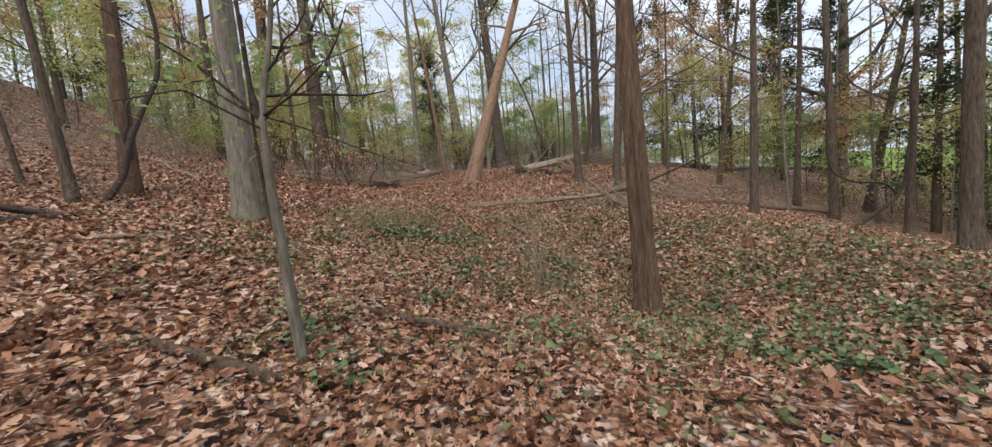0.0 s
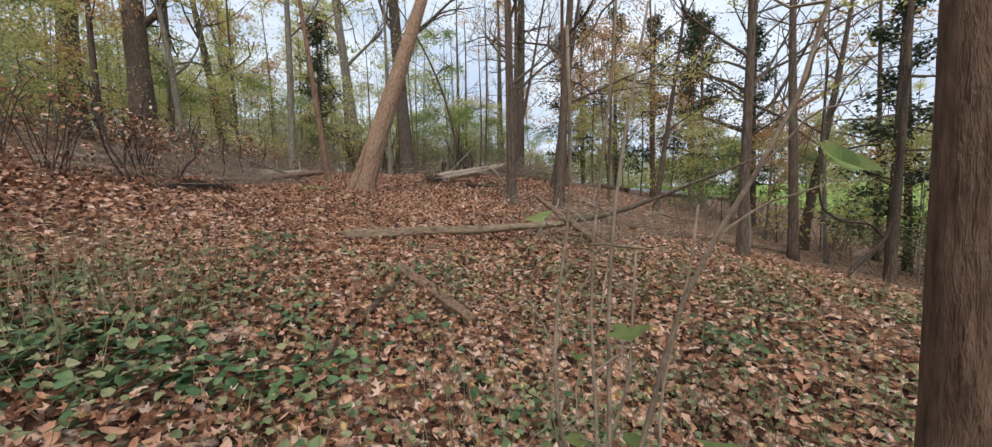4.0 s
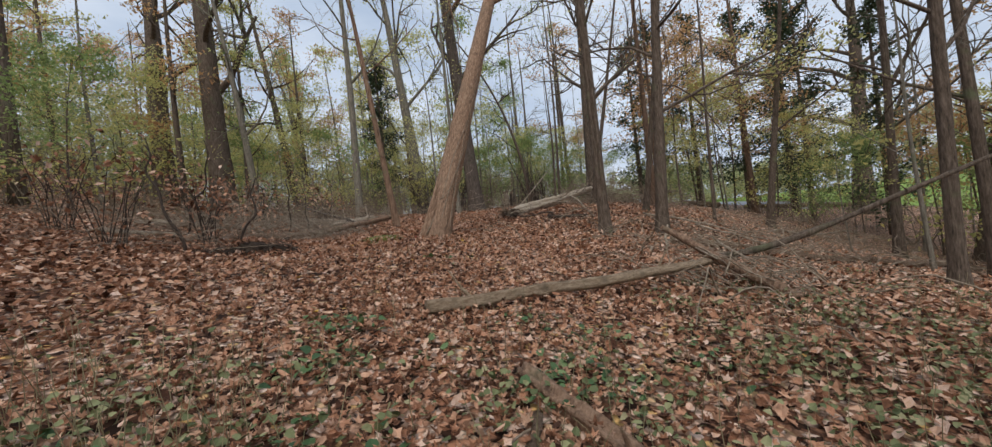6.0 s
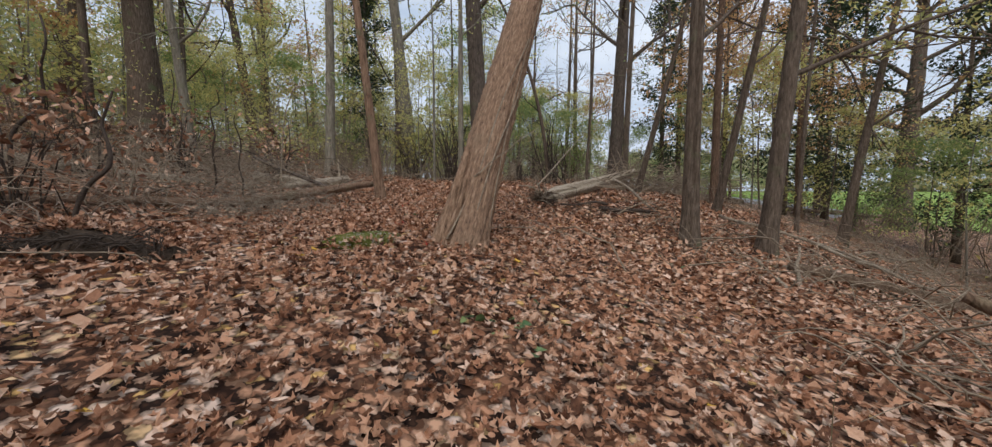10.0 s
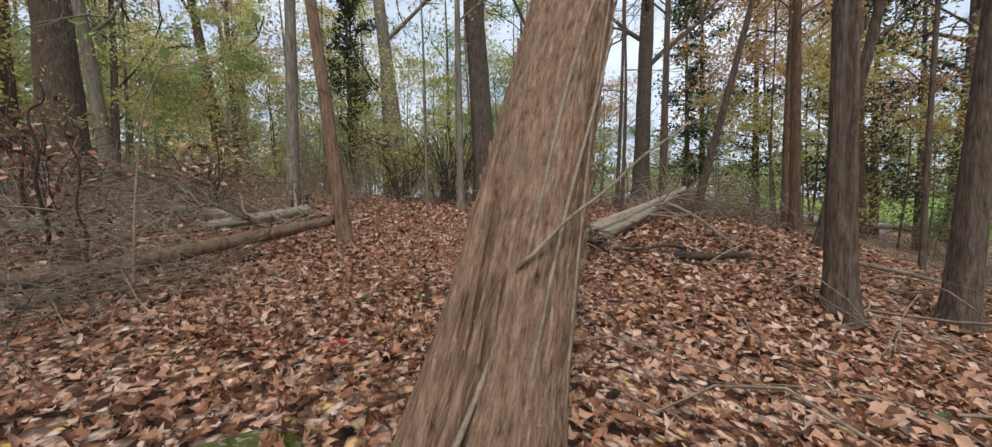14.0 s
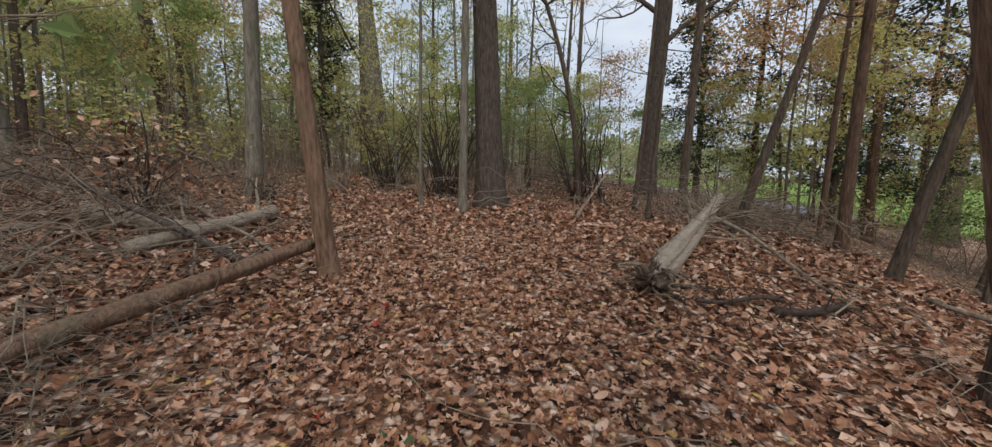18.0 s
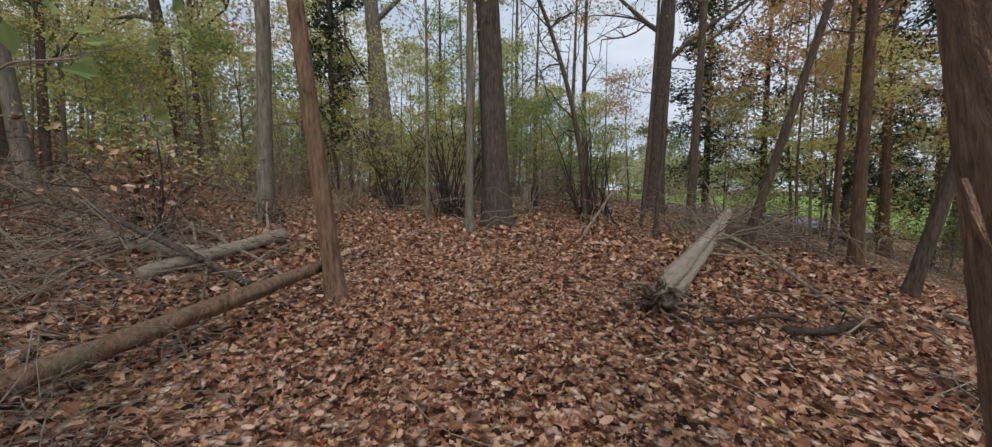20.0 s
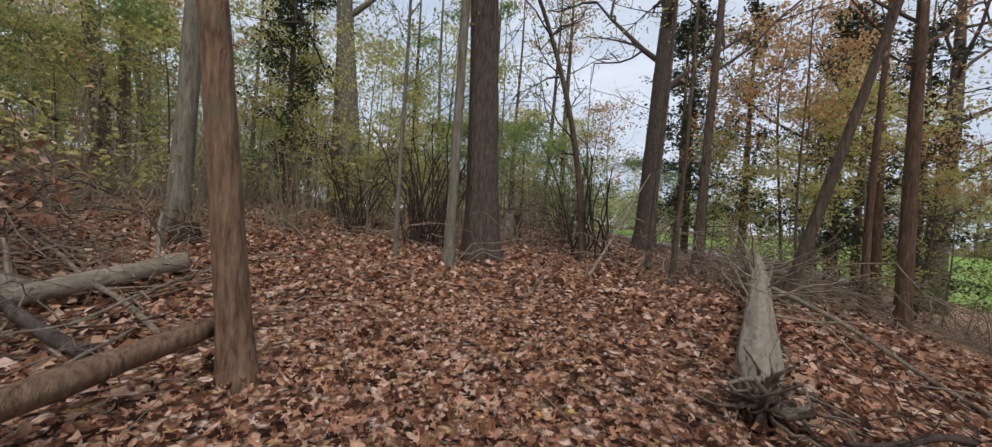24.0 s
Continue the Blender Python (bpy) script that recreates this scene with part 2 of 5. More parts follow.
grass_mat = material("meadow_grass", [(0.2, (0.12, 0.19, 0.04)), (0.5, (0.19, 0.28, 0.06)), (0.8, (0.29, 0.36, 0.11))], 0.3, (1, 1, 1), 0.9, 0.5, 8)
road_mat = material("pale_gravel_road", [(0.2, (0.22, 0.23, 0.25)), (0.8, (0.36, 0.37, 0.39))], 1.5, (1, 1, 1), 0.9, 0.4, 30)
far_mat = material("far_woods_leaf", [(0.2, (0.2, 0.24, 0.13)), (0.4, (0.36, 0.4, 0.22)), (0.6, (0.48, 0.47, 0.26)), (0.75, (0.52, 0.4, 0.25)), (0.9, (0.4, 0.38, 0.32))], 0.12, rough=0.9, bump=0, island=0.4, through_light=0.3)


def ground_material():
    """Leaf litter seen from afar: leaf-sized cells of many browns, dark soil and painted shade at their edges, with
    broader drifts.
    """
    m = bpy.data.materials.new("leaf_litter_ground")
    m.use_nodes = True
    n, l = m.node_tree.nodes, m.node_tree.links
    p = n["Principled BSDF"]
    p.inputs["Roughness"].default_value = 0.9
    p.inputs["Specular IOR Level"].default_value = 0.2
    at = n.new("ShaderNodeTexCoord")
    warp = n.new("ShaderNodeTexNoise")
    warp.inputs["Scale"].default_value = 14.0
    off = n.new("ShaderNodeVectorMath")
    off.operation = "MULTIPLY_ADD"
    off.inputs[1].default_value = (0.12, 0.12, 0.12)
    cells = n.new("ShaderNodeTexVoronoi")
    cells.inputs["Scale"].default_value = 15.0
    sep = n.new("ShaderNodeSeparateColor")
    cr = n.new("ShaderNodeValToRGB")
    for _ in range(len(LITTER) - 2):
        cr.color_ramp.elements.new(0.5)
    for e, (pos, col) in zip(cr.color_ramp.elements, LITTER):
        e.position, e.color = min(pos, 0.999), (*col, 1)
    drift = n.new("ShaderNodeTexNoise")
    drift.inputs["Scale"].default_value, drift.inputs["Detail"].default_value = 0.9, 5.0
    dr = n.new("ShaderNodeMapRange")
    dr.inputs["From Min"].default_value, dr.inputs["From Max"].default_value = 0.3, 0.7
    dr.inputs["To Min"].default_value, dr.inputs["To Max"].default_value = 0.75, 1.1
    mul = n.new("ShaderNodeMix")
    mul.data_type, mul.blend_type = "RGBA", "MULTIPLY"
    mul.inputs["Factor"].default_value = 1.0
    bump = n.new("ShaderNodeBump")
    bump.inputs["Strength"].default_value, bump.inputs["Distance"].default_value = 0.5, 0.03
    l.new(at.outputs["Object"], warp.inputs["Vector"])
    l.new(warp.outputs["Color"], off.inputs[0])
    l.new(at.outputs["Object"], off.inputs[2])
    l.new(off.outputs["Vector"], cells.inputs["Vector"])
    l.new(cells.outputs["Color"], sep.inputs["Color"])
    l.new(sep.outputs[0], cr.inputs["Fac"])
    # cell edges darkened in colour: soil and the shade between leaves
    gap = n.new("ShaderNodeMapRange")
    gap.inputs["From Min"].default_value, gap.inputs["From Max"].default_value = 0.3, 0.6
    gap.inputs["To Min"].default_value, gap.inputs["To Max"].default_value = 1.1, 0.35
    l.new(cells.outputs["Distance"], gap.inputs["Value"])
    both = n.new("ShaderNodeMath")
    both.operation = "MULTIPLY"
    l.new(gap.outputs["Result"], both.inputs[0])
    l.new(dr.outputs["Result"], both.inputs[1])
    l.new(at.outputs["Object"], drift.inputs["Vector"])
    l.new(drift.outputs["Fac"], dr.inputs["Value"])
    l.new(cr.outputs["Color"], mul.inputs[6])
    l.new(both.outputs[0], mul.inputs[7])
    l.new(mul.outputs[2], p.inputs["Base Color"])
    l.new(sep.outputs[1], bump.inputs["Height"])
    l.new(bump.outputs["Normal"], p.inputs["Normal"])
    return m


# ---- mesh helpers ----
rng = np.random.default_rng(7)


class Geo:
    """Gathers tubes and leaves, and links them as one mesh object."""

    def __init__(self):
        self.v, self.q, self.t, self.n = [], [], [], 0

    def add(self, verts, quads=None, tris=None):
        self.v.append(np.asarray(verts, float))
        if quads is not None and len(quads):
            self.q.append(np.asarray(quads, int) + self.n)
        if tris is not None and len(tris):
            self.t.append(np.asarray(tris, int) + self.n)
        self.n += len(verts)

    def tube(self, pts, radii, seg=6, ridge=0.0, seed=0, flat=1.0, lobes=5, cap=True, grooves=(), fibre=0.0):
        """A tapered tube along pts. ridge: depth of the furrows, as a share of the radius."""
        pts = np.asarray(pts, float)
        radii = np.broadcast_to(np.asarray(radii, float), (len(pts),))
        tan = np.gradient(pts, axis=0)
        tan /= np.linalg.norm(tan, axis=1)[:, None] + 1e-9
        ref = np.array([1.0, 0.0, 0.0]) if abs(tan[:, 0]).mean() < 0.8 else np.array([0.0, 1.0, 0.0])
        u = np.cross(tan, ref)
        u /= np.linalg.norm(u, axis=1)[:, None] + 1e-9
        w = np.cross(tan, u)
        th = np.linspace(0, 2 * np.pi, seg, endpoint=False)
        r = radii[:, None] * np.ones(seg)
        if ridge > 0:
            g = np.random.default_rng(seed)
            s = np.concatenate([[0], np.cumsum(np.linalg.norm(np.diff(pts, axis=0), axis=1))])[:, None]
            d = np.zeros_like(r)
            for k in range(2, 2 + lobes):
                d += g.uniform(0.3, 1) / (1 + 0.15 * k) * np.sin(k * th + g.uniform(0, 6.28) + g.uniform(-0.8, 0.8) * s + 0.5 * np.sin(s * g.uniform(0.5, 2) + g.uniform(0, 6)))
            for k in (seg // 4, seg // 3):
                d -= 0.8 * np.abs(np.sin(0.5 * k * th + g.uniform(0, 6.28) + 0.9 * np.sin(s * g.uniform(1, 3.5) + g.uniform(0, 6)))) - 0.4
            d += g.normal(0, 0.25, r.shape)
            r = r * (1 + ridge * d)
        if fibre > 0:
            g = np.random.default_rng(seed + 5)
            s = np.concatenate([[0], np.cumsum(np.linalg.norm(np.diff(pts, axis=0), axis=1))])[:, None]
            d = np.zeros_like(r)
            for k in (7, 11, 17, 26, 37, 45):
                sway = 0.5 * s + 0.9 * np.sin(s * g.uniform(0.8, 2.6) + g.uniform(0, 6)) * g.uniform(0.5, 1.2)
                fade = 0.55 + 0.45 * np.sin(s * g.uniform(2, 6) + 3 * th + g.uniform(0, 6))
                d += (np.abs(np.sin(0.5 * (2 * k) * th / 2 + g.uniform(0, 6.28) + sway)) - 0.6) * fade * (7 / k) ** 0.35
            r = r + fibre * d
        for angle, width, deep, low, high in grooves:
            s = np.concatenate([[0], np.cumsum(np.linalg.norm(np.diff(pts, axis=0), axis=1))])[:, None]
            off = np.abs((th - angle - 0.12 * np.sin(1.7 * s) + np.pi) % (2 * np.pi) - np.pi)
            r = r * (1 - deep * np.exp(-((off / width) ** 2)) * np.clip((s - low) / 0.15, 0, 1) * np.clip((high - s) / 0.3, 0, 1))
        ring = pts[:, None] + r[..., None] * (np.cos(th)[:, None] * u[:, None] + flat * np.sin(th)[:, None] * w[:, None])
        m = len(pts)
        i = np.arange(m - 1)[:, None] * seg
        a = np.arange(seg)
        b = (a + 1) % seg
        quads = np.stack([i + a, i + b, i + seg + b, i + seg + a], -1).reshape(-1, 4)
        verts = ring.reshape(-1, 3)
        tris = None
        if cap:
            verts = np.vstack([verts, pts[0], pts[-1]])
            e = (m - 1) * seg
            tris = np.vstack([np.stack([b, a, np.full(seg, m * seg)], -1), np.stack([e + a, e + b, np.full(seg, m * seg + 1)], -1)])
        self.add(verts, quads, tris)
        return self

    def leaves(self, template, pos, size, tilt=0.5, up=None, spin=None):
        """Copies of a leaf at pos, turned at random, leaning away from level by about tilt radians."""
        pos = np.asarray(pos, float)
        k = len(pos)
        if k == 0:
            return self
        tv, tf = template
        size = np.broadcast_to(size, (k,))
        spin = rng.uniform(0, 2 * np.pi, k) if spin is None else spin
        a, b = rng.normal(0, tilt, k), rng.normal(0, tilt, k)
        cs, sn, ca, sa, cb, sb = np.cos(spin), np.sin(spin), np.cos(a), np.sin(a), np.cos(b), np.sin(b)
        z, o = np.zeros(k), np.ones(k)
        rz = np.stack([np.stack([cs, -sn, z], -1), np.stack([sn, cs, z], -1), np.stack([z, z, o], -1)], 1)
        rx = np.stack([np.stack([o, z, z], -1), np.stack([z, ca, -sa], -1), np.stack([z, sa, ca], -1)], 1)
        ry = np.stack([np.stack([cb, z, sb], -1), np.stack([z, o, z], -1), np.stack([-sb, z, cb], -1)], 1)
        rot = rx @ ry @ rz
        v = pos[:, None] + size[:, None, None] * np.einsum("kij,vj->kvi", rot, tv)
        f = tf[None] + (np.arange(k) * len(tv))[:, None, None]
        self.add(v.reshape(-1, 3), tris=f.reshape(-1, 3))
        return self

    def mesh(self, name, mat, smooth=True):
        v = np.vstack(self.v)
        q = np.vstack(self.q) if self.q else np.zeros((0, 4), int)
        t = np.vstack(self.t) if self.t else np.zeros((0, 3), int)
        me = bpy.data.meshes.new(name)
        me.vertices.add(len(v))
        me.vertices.foreach_set("co", v.astype(np.float32).ravel())
        me.loops.add(q.size + t.size)
        me.loops.foreach_set("vertex_index", np.concatenate([q.ravel(), t.ravel()]).astype(np.int32))
        me.polygons.add(len(q) + len(t))
        starts = np.concatenate([np.arange(len(q)) * 4, q.size + np.arange(len(t)) * 3])
        me.polygons.foreach_set("loop_start", starts.astype(np.int32))
        me.polygons.foreach_set("use_smooth", np.full(len(q) + len(t), smooth))
        me.update(calc_edges=True)
        me.materials.append(mat)
        return me

    def link(self, name, mat, parent=None, label="", smooth=True):
        ob = new(name, self.mesh(name, mat, smooth))
        if parent is not None:
            ob.parent = parent
        if label:
            ob["label"] = label
        return ob


def thing(name, x, y, z, label, category, group="", kind=""):
    ob = new(name)
    ob.empty_display_size = 0.2
    ob.location = (x, y, z)
    return tagged(ob, label, category, group, kind)


def star_leaf(lobes, depth, long, curl, seed):
    """A lobed leaf one unit long: a fan with a raised, curled rim."""
    g = np.random.default_rng(seed)
    k = 2 * lobes
    th = np.linspace(0, 2 * np.pi, k, endpoint=False) + 0.15
    r = np.where(np.arange(k) % 2 == 0, 1.0, depth) * g.uniform(0.85, 1.1, k) * 0.5
    x, y = r * np.cos(th), r * np.sin(th) / long
    z = curl * (np.abs(y) * 1.2 + 0.5 * x * x) + g.normal(0, 0.05, k)
    v = np.vstack([np.stack([x, y, z], -1), [0.05, 0, 0]])
    i = np.arange(k)
    return v, np.stack([i, (i + 1) % k, np.full(k, k)], -1)


def plain_leaf(curl, seed):
    """A smooth oval leaf, curled along its length."""
    th = np.linspace(0, 2 * np.pi, 8, endpoint=False)
    x, y = 0.5 * np.cos(th), 0.26 * np.sin(th)
    v = np.vstack([np.stack([x, y, curl * (2.0 * y * y + 0.6 * x * x)], -1), [0, 0, 0.0]])
    i = np.arange(8)
    return v, np.stack([i, (i + 1) % 8, np.full(8, 8)], -1)


LITTER_LEAVES = [star_leaf(5, 0.42, 1.1, 0.8, 1), star_leaf(6, 0.5, 1.9, 1.0, 2), star_leaf(5, 0.45, 1.5, -1.0, 3), plain_leaf(1.6, 4), star_leaf(4, 0.5, 1.2, 0.4, 5), star_leaf(5, 0.5, 1.8, 1.8, 6)]
FAR_LEAF = (np.array([[-0.5, -0.1, 0], [0.5, -0.16, 0.08], [0.05, 0.42, -0.05]]), np.array([[0, 1, 2]]))
SMALL_LEAF = (np.array([[-0.5, 0, 0], [0, 0.28, 0.06], [0.5, 0, -0.05], [0, -0.28, 0.06]]), np.array([[0, 2, 1], [0, 3, 2]]))
FOLDED_LEAF = (np.array([[-0.5, 0, 0.05], [-0.1, 0.36, 0.14], [0.5, 0.04, 0.02], [-0.05, -0.34, 0.1], [0, 0, 0]]), np.array([[0, 4, 1], [1, 4, 2], [2, 4, 3], [3, 4, 0]]))
IVY_LEAF = star_leaf(3, 0.75, 1.1, 0.2, 9)


def wander(a, b, sag=0.0, wobble=0.05, n=9, seed=0):
    """Points from a to b along a crooked line."""
    g = np.random.default_rng(seed)
    a, b = np.asarray(a, float), np.asarray(b, float)
    s = np.linspace(0, 1, n)[:, None]
    d = np.linalg.norm(b - a)
    p = a + (b - a) * s
    for k in (1, 2, 3, 5):
        p = p + g.normal(0, wobble * d / k / 2.2, 3) * np.sin(np.pi * k * s)
    p[:, 2] += sag * np.sin(np.pi * s[:, 0])
    return p


def spray(geo, start, way, length, radius, depth, g, tips, seg=4):
    """A crooked branch with side twigs. Adds tubes to geo and the ends of twigs to tips."""
    way = way / np.linalg.norm(way)
    n = 5 if depth > 0 else 4
    pts = [start]
    d = way.copy()
    for i in range(n - 1):
        d = d + g.normal(0, 0.16, 3) + np.array([0, 0, 0.05])
        d /= np.linalg.norm(d)
        pts.append(pts[-1] + d * length / (n - 1))
    pts = np.array(pts)
    geo.tube(pts, np.linspace(radius, radius * 0.35, n), seg if depth > 0 else 3, cap=False)
    tips.append(pts[-1])
    tips.append(pts[-2])
    if depth > 0:
        for i in range(int(g.integers(3, 6))):
            k = int(g.integers(1, n))
            side = d + g.normal(0, 0.75, 3)
            spray(geo, pts[k], side, length * g.uniform(0.35, 0.6), radius * 0.5, depth - 1, g, tips)


def trunk_line(height, lean, bend, g, s):
    h = s * height
    x = lean[0] * h + bend * np.sin(s * g.uniform(2, 5) + g.uniform(0, 1)) * s * 1.5
    y = lean[1] * h + bend * np.cos(s * g.uniform(2, 5) + g.uniform(0, 1)) * s * 1.5
    return np.stack([x - x[0], y - y[0], h], -1)


def tree(x, y, diam, height, lean=(0, 0), bark=None, limbs=8, first=4.0, leaf=None, leaves=0, size=0.1, label="", seed=0, near=False, bend=0.1, limb_len=0.28, depth=2, flare=0.45, name="tree", group="trees of the wood", droop=0.0, dead=False, twig=None, grooves=(), ridge=0.0, far=False, fibre=0.0):
    """A tree with a furrowed trunk that flares at the foot, limbs that are parts of their own, and a ragged crown."""
    g = np.random.default_rng(1000 + seed)
    z = gz(x, y)
    ob = thing(name, x, y, z, label, "tree", group)
    n = int(height / (0.8 if far else 0.4)) + 6
    steps = np.concatenate([np.linspace(0, 5 / height, 130 if fibre else 72)[:-1], np.linspace(5 / height, 1, 24)]) if near else np.linspace(0, 1, n)
    n = len(steps)
    line = trunk_line(height, lean, bend, g, steps)
    line[:, 2] -= 0.25
    h = line[:, 2]
    rad = diam / 2 * (1 - 0.8 * np.clip(h / height, 0, 1) ** 1.1) + diam / 2 * flare * np.exp(-np.clip(h, 0, None) / (0.9 * diam + 0.05))
    geo = Geo().tube(line, rad, 120 if fibre else 44 if near else 8 if far else 12, ridge or (0.035 if near else 0.05), seed, lobes=6, grooves=grooves, fibre=fibre)
    geo.link("trunk", bark, ob)
    tips_all = []
    for i in range(limbs):
        hh = first + (height - first) * (i + g.uniform(0.1, 0.9)) / limbs
        k = int(np.clip(np.searchsorted(steps, hh / height), 1, n - 2))
        az = i * 2.4 + g.uniform(-0.5, 0.5)
        up = g.uniform(0.35, 1.0) - droop
        way = np.array([np.cos(az), np.sin(az), up])
        tips = []
        lg = Geo()
        spray(lg, line[k], way, max(1.0, (height - hh) * limb_len + 0.9) * g.uniform(0.7, 1.2), max(0.012, rad[k] * 0.42), 0 if dead else depth, g, tips, 3 if far else 5)
        lg.link("limb", twig or bark, ob)
        tips_all += tips
    if leaf and leaves and tips_all:
        tips = np.array(tips_all)
        pick = tips[g.integers(0, len(tips), leaves)]
        pos = pick + g.normal(0, 0.34, (leaves, 3)) * [1, 1, 0.32]
        Geo().leaves(FAR_LEAF if far else SMALL_LEAF, pos, g.uniform(0.6, 1.3, leaves) * size, 0.75).link("crown", leaf, ob, smooth=False)
    return ob


def log_between(name, a, b, r0, r1, mat, label, seed=0, wobble=0.02, sag=0.0, seg=18, ridge=0.05, category="fallen log", stubs=0, group="fallen wood", n=26, stub_len=0.5):
    """A fallen trunk or branch that lies from a to b, with broken side stubs as parts."""
    a, b = np.asarray(a, float), np.asarray(b, float)
    ob = thing(name, *a, label, category, group)
    pts = wander(a, b, sag, wobble, n, seed) - a
    g = np.random.default_rng(seed + 50)
    stem = Geo().tube(pts, np.linspace(r0, r1, n) * (1 + 0.08 * g.normal(0, 1, n)), seg, ridge, seed).link("stem", mat, ob)
    for i in range(stubs):
        k = int(g.integers(2, n - 2))
        d = g.normal(0, 1, 3) + [0, 0, 0.5]
        d /= np.linalg.norm(d)
        r = (r0 + (r1 - r0) * k / n) * 0.35
        Geo().tube(wander(pts[k], pts[k] + d * stub_len * g.uniform(0.4, 1.4), 0, 0.06, 6, seed + i), np.linspace(r, r * 0.3, 6), 6).link("side_branch", mat, stem)
    return ob


def on_ground(x, y, dz=0.0):
    return np.array([x, y, gz(x, y) + dz])

# ---- the ground: one sheet out to the horizon ----
def ground_sheet():
    n = 230
    u = np.linspace(-1, 1, n)
    spread = np.sinh(5.2 * u) / np.sinh(5.2) * 900
    gx, gy = np.meshgrid(spread + 0.0, spread + 14.0)
    v = np.stack([gx, gy, ground_z(gx, gy)], -1).reshape(-1, 3)
    i = (np.arange(n - 1)[:, None] * n + np.arange(n - 1)).ravel()
    geo = Geo()
    geo.add(v, quads=np.stack([i, i + 1, i + n + 1, i + n], -1))
    return tagged(geo.link("ground", ground_material()), "woodland floor of brown leaf litter with dark soil and painted shade between leaves", "ground", "", "structure")


ground = ground_sheet()


def strip(name, s0, s1, v0, v1, rise, mat, label, category, ns=40, nv=60):
    """A sheet laid over the ground east of the wood; s runs away from the wood, v along its edge."""
    s, v = np.meshgrid(np.linspace(s0, s1, ns), np.linspace(v0, v1, nv))
    x, y = 0.87 * s - 0.49 * v, 15 + 0.49 * s + 0.87 * v
    p = np.stack([x, y, ground_z(x, y) + rise], -1).reshape(-1, 3)
    i = (np.arange(nv - 1)[:, None] * ns + np.arange(ns - 1)).ravel()
    geo = Geo()
    geo.add(p, quads=np.stack([i, i + 1, i + ns + 1, i + ns], -1))
    return tagged(geo.link(name, mat), label, category, "", "structure")


meadow = strip("meadow", 38, 95, -90, 120, 0.05, grass_mat, "bright green mown meadow beyond the wood", "meadow", 60, 90)
road = strip("road", 31.5, 37.5, 6, 60, 0.04, road_mat, "pale grey gravel drive at the edge of the meadow", "road", 10, 50)


def grass_tufts():
    k = 14000
    s, v = 38 + 25 * rng.random(k) ** 1.6, rng.uniform(-35, 45, k)
    x, y = 0.87 * s - 0.49 * v, 15 + 0.49 * s + 0.87 * v
    blade = (np.array([[-0.1, 0, 0], [0.1, 0, 0], [0.0, 0.12, 1.0]]), np.array([[0, 1, 2]]))
    Geo().leaves(blade, np.stack([x, y, ground_z(x, y) + 0.03], -1), rng.uniform(0.1, 0.3, k), 0.35).link("grass", grass_mat)
    tagged(bpy.data.objects["grass"], "long green grass along the meadow edge", "grass", "", "stuff")


grass_tufts()

# ---- trees of the wood, one by one ----
FRESH = dict(leaf=leaf_yellow, leaves=1700, size=0.11)
tree(2.74, 7.5, 0.36, 12, (-0.03, 0.005), bark_russet, 7, 5.0, label="straight reddish-brown trunk with a split hollow side", seed=1, near=True, bend=0.04, flare=0.3, grooves=((2.6, 0.22, 0.45, 0.3, 3.4), (3.3, 0.12, 0.25, 0.8, 6.0)))
tree(-4.75, 9.75, 0.5, 17, (0.0, 0.0), bark_grey, 9, 6, label="thick smooth grey trunk standing in leaf litter", seed=2, near=True, **FRESH)
tree(-7.95, 10.6, 0.36, 15, (0.02, 0.02), bark_russet, 8, 5, label="brown trunk wound round by a dark vine", seed=3, **FRESH)
tree(-8.13, 9.5, 0.2, 11, (-0.05, -0.05), bark_dark, 7, 3.5, label="slim dark trunk leaning over the bank", seed=4, leaf=leaf_green, leaves=500, size=0.1)
tree(-9.76, 10.03, 0.12, 9, (-0.066, -0.09), bark_dark, 6, 3, label="thin leaning dark sapling on the bank", seed=5)
tree(-11.5, 29.4, 1.12, 22, (-0.014, -0.01), bark_dark, 12, 5.5, label="massive dark trunk on the rising bank", seed=6, **FRESH)
tree(-17.1, 33.7, 1.1, 22, (0.01, 0.0), bark_dark, 12, 6, label="massive grey-brown trunk on the bank", seed=7, **FRESH)
tree(0.75, 27.6, 0.68, 22, (-0.055, 0.01), bark_charcoal, 13, 5.5, label="large dark upright trunk with flared foot", seed=9, near=True, leaf=leaf_yellow, leaves=2400, size=0.12)
tree(4.15, 20.05, 0.33, 14, (-0.012, 0.0), bark_dark, 12, 3.4, label="dark split trunk with a deep vertical fissure", seed=10, near=True, bend=0.05, grooves=((2.65, 0.26, 0.6, 1.3, 5.5), (2.95, 0.14, 0.35, 0.9, 5.0), (2.4, 0.13, 0.25, 0.1, 1.8)))
tree(5.8, 20.0, 0.34, 14, (0.055, -0.03), bark_dark, 11, 3.6, label="dark brown trunk leaning gently", seed=11, near=True, bend=0.05)
tree(9.25, 15.5, 0.27, 15, (0.005, -0.005), bark_dark, 9, 4.0, label="slim straight dark brown trunk", seed=12, near=True)
tree(19.0, 22.2, 0.42, 14, (0.11, -0.08), bark_dark, 9, 3.5, label="dark leaning trunk near the meadow", seed=13)
tree(27.0, 34.0, 1.2, 18, (0.02, -0.02), bark_dark, 14, 4.2, label="broad spreading oak with sparse yellow leaves", seed=14, leaf=leaf_yellow, leaves=700, size=0.15, limb_len=0.65, depth=2, flare=0.3)
tree(12.9, 24.8, 0.3, 13, (0.1, -0.06), bark_dark, 8, 4, label="dark trunk curving towards the meadow", seed=15, leaf=leaf_orange, leaves=700, size=0.12)
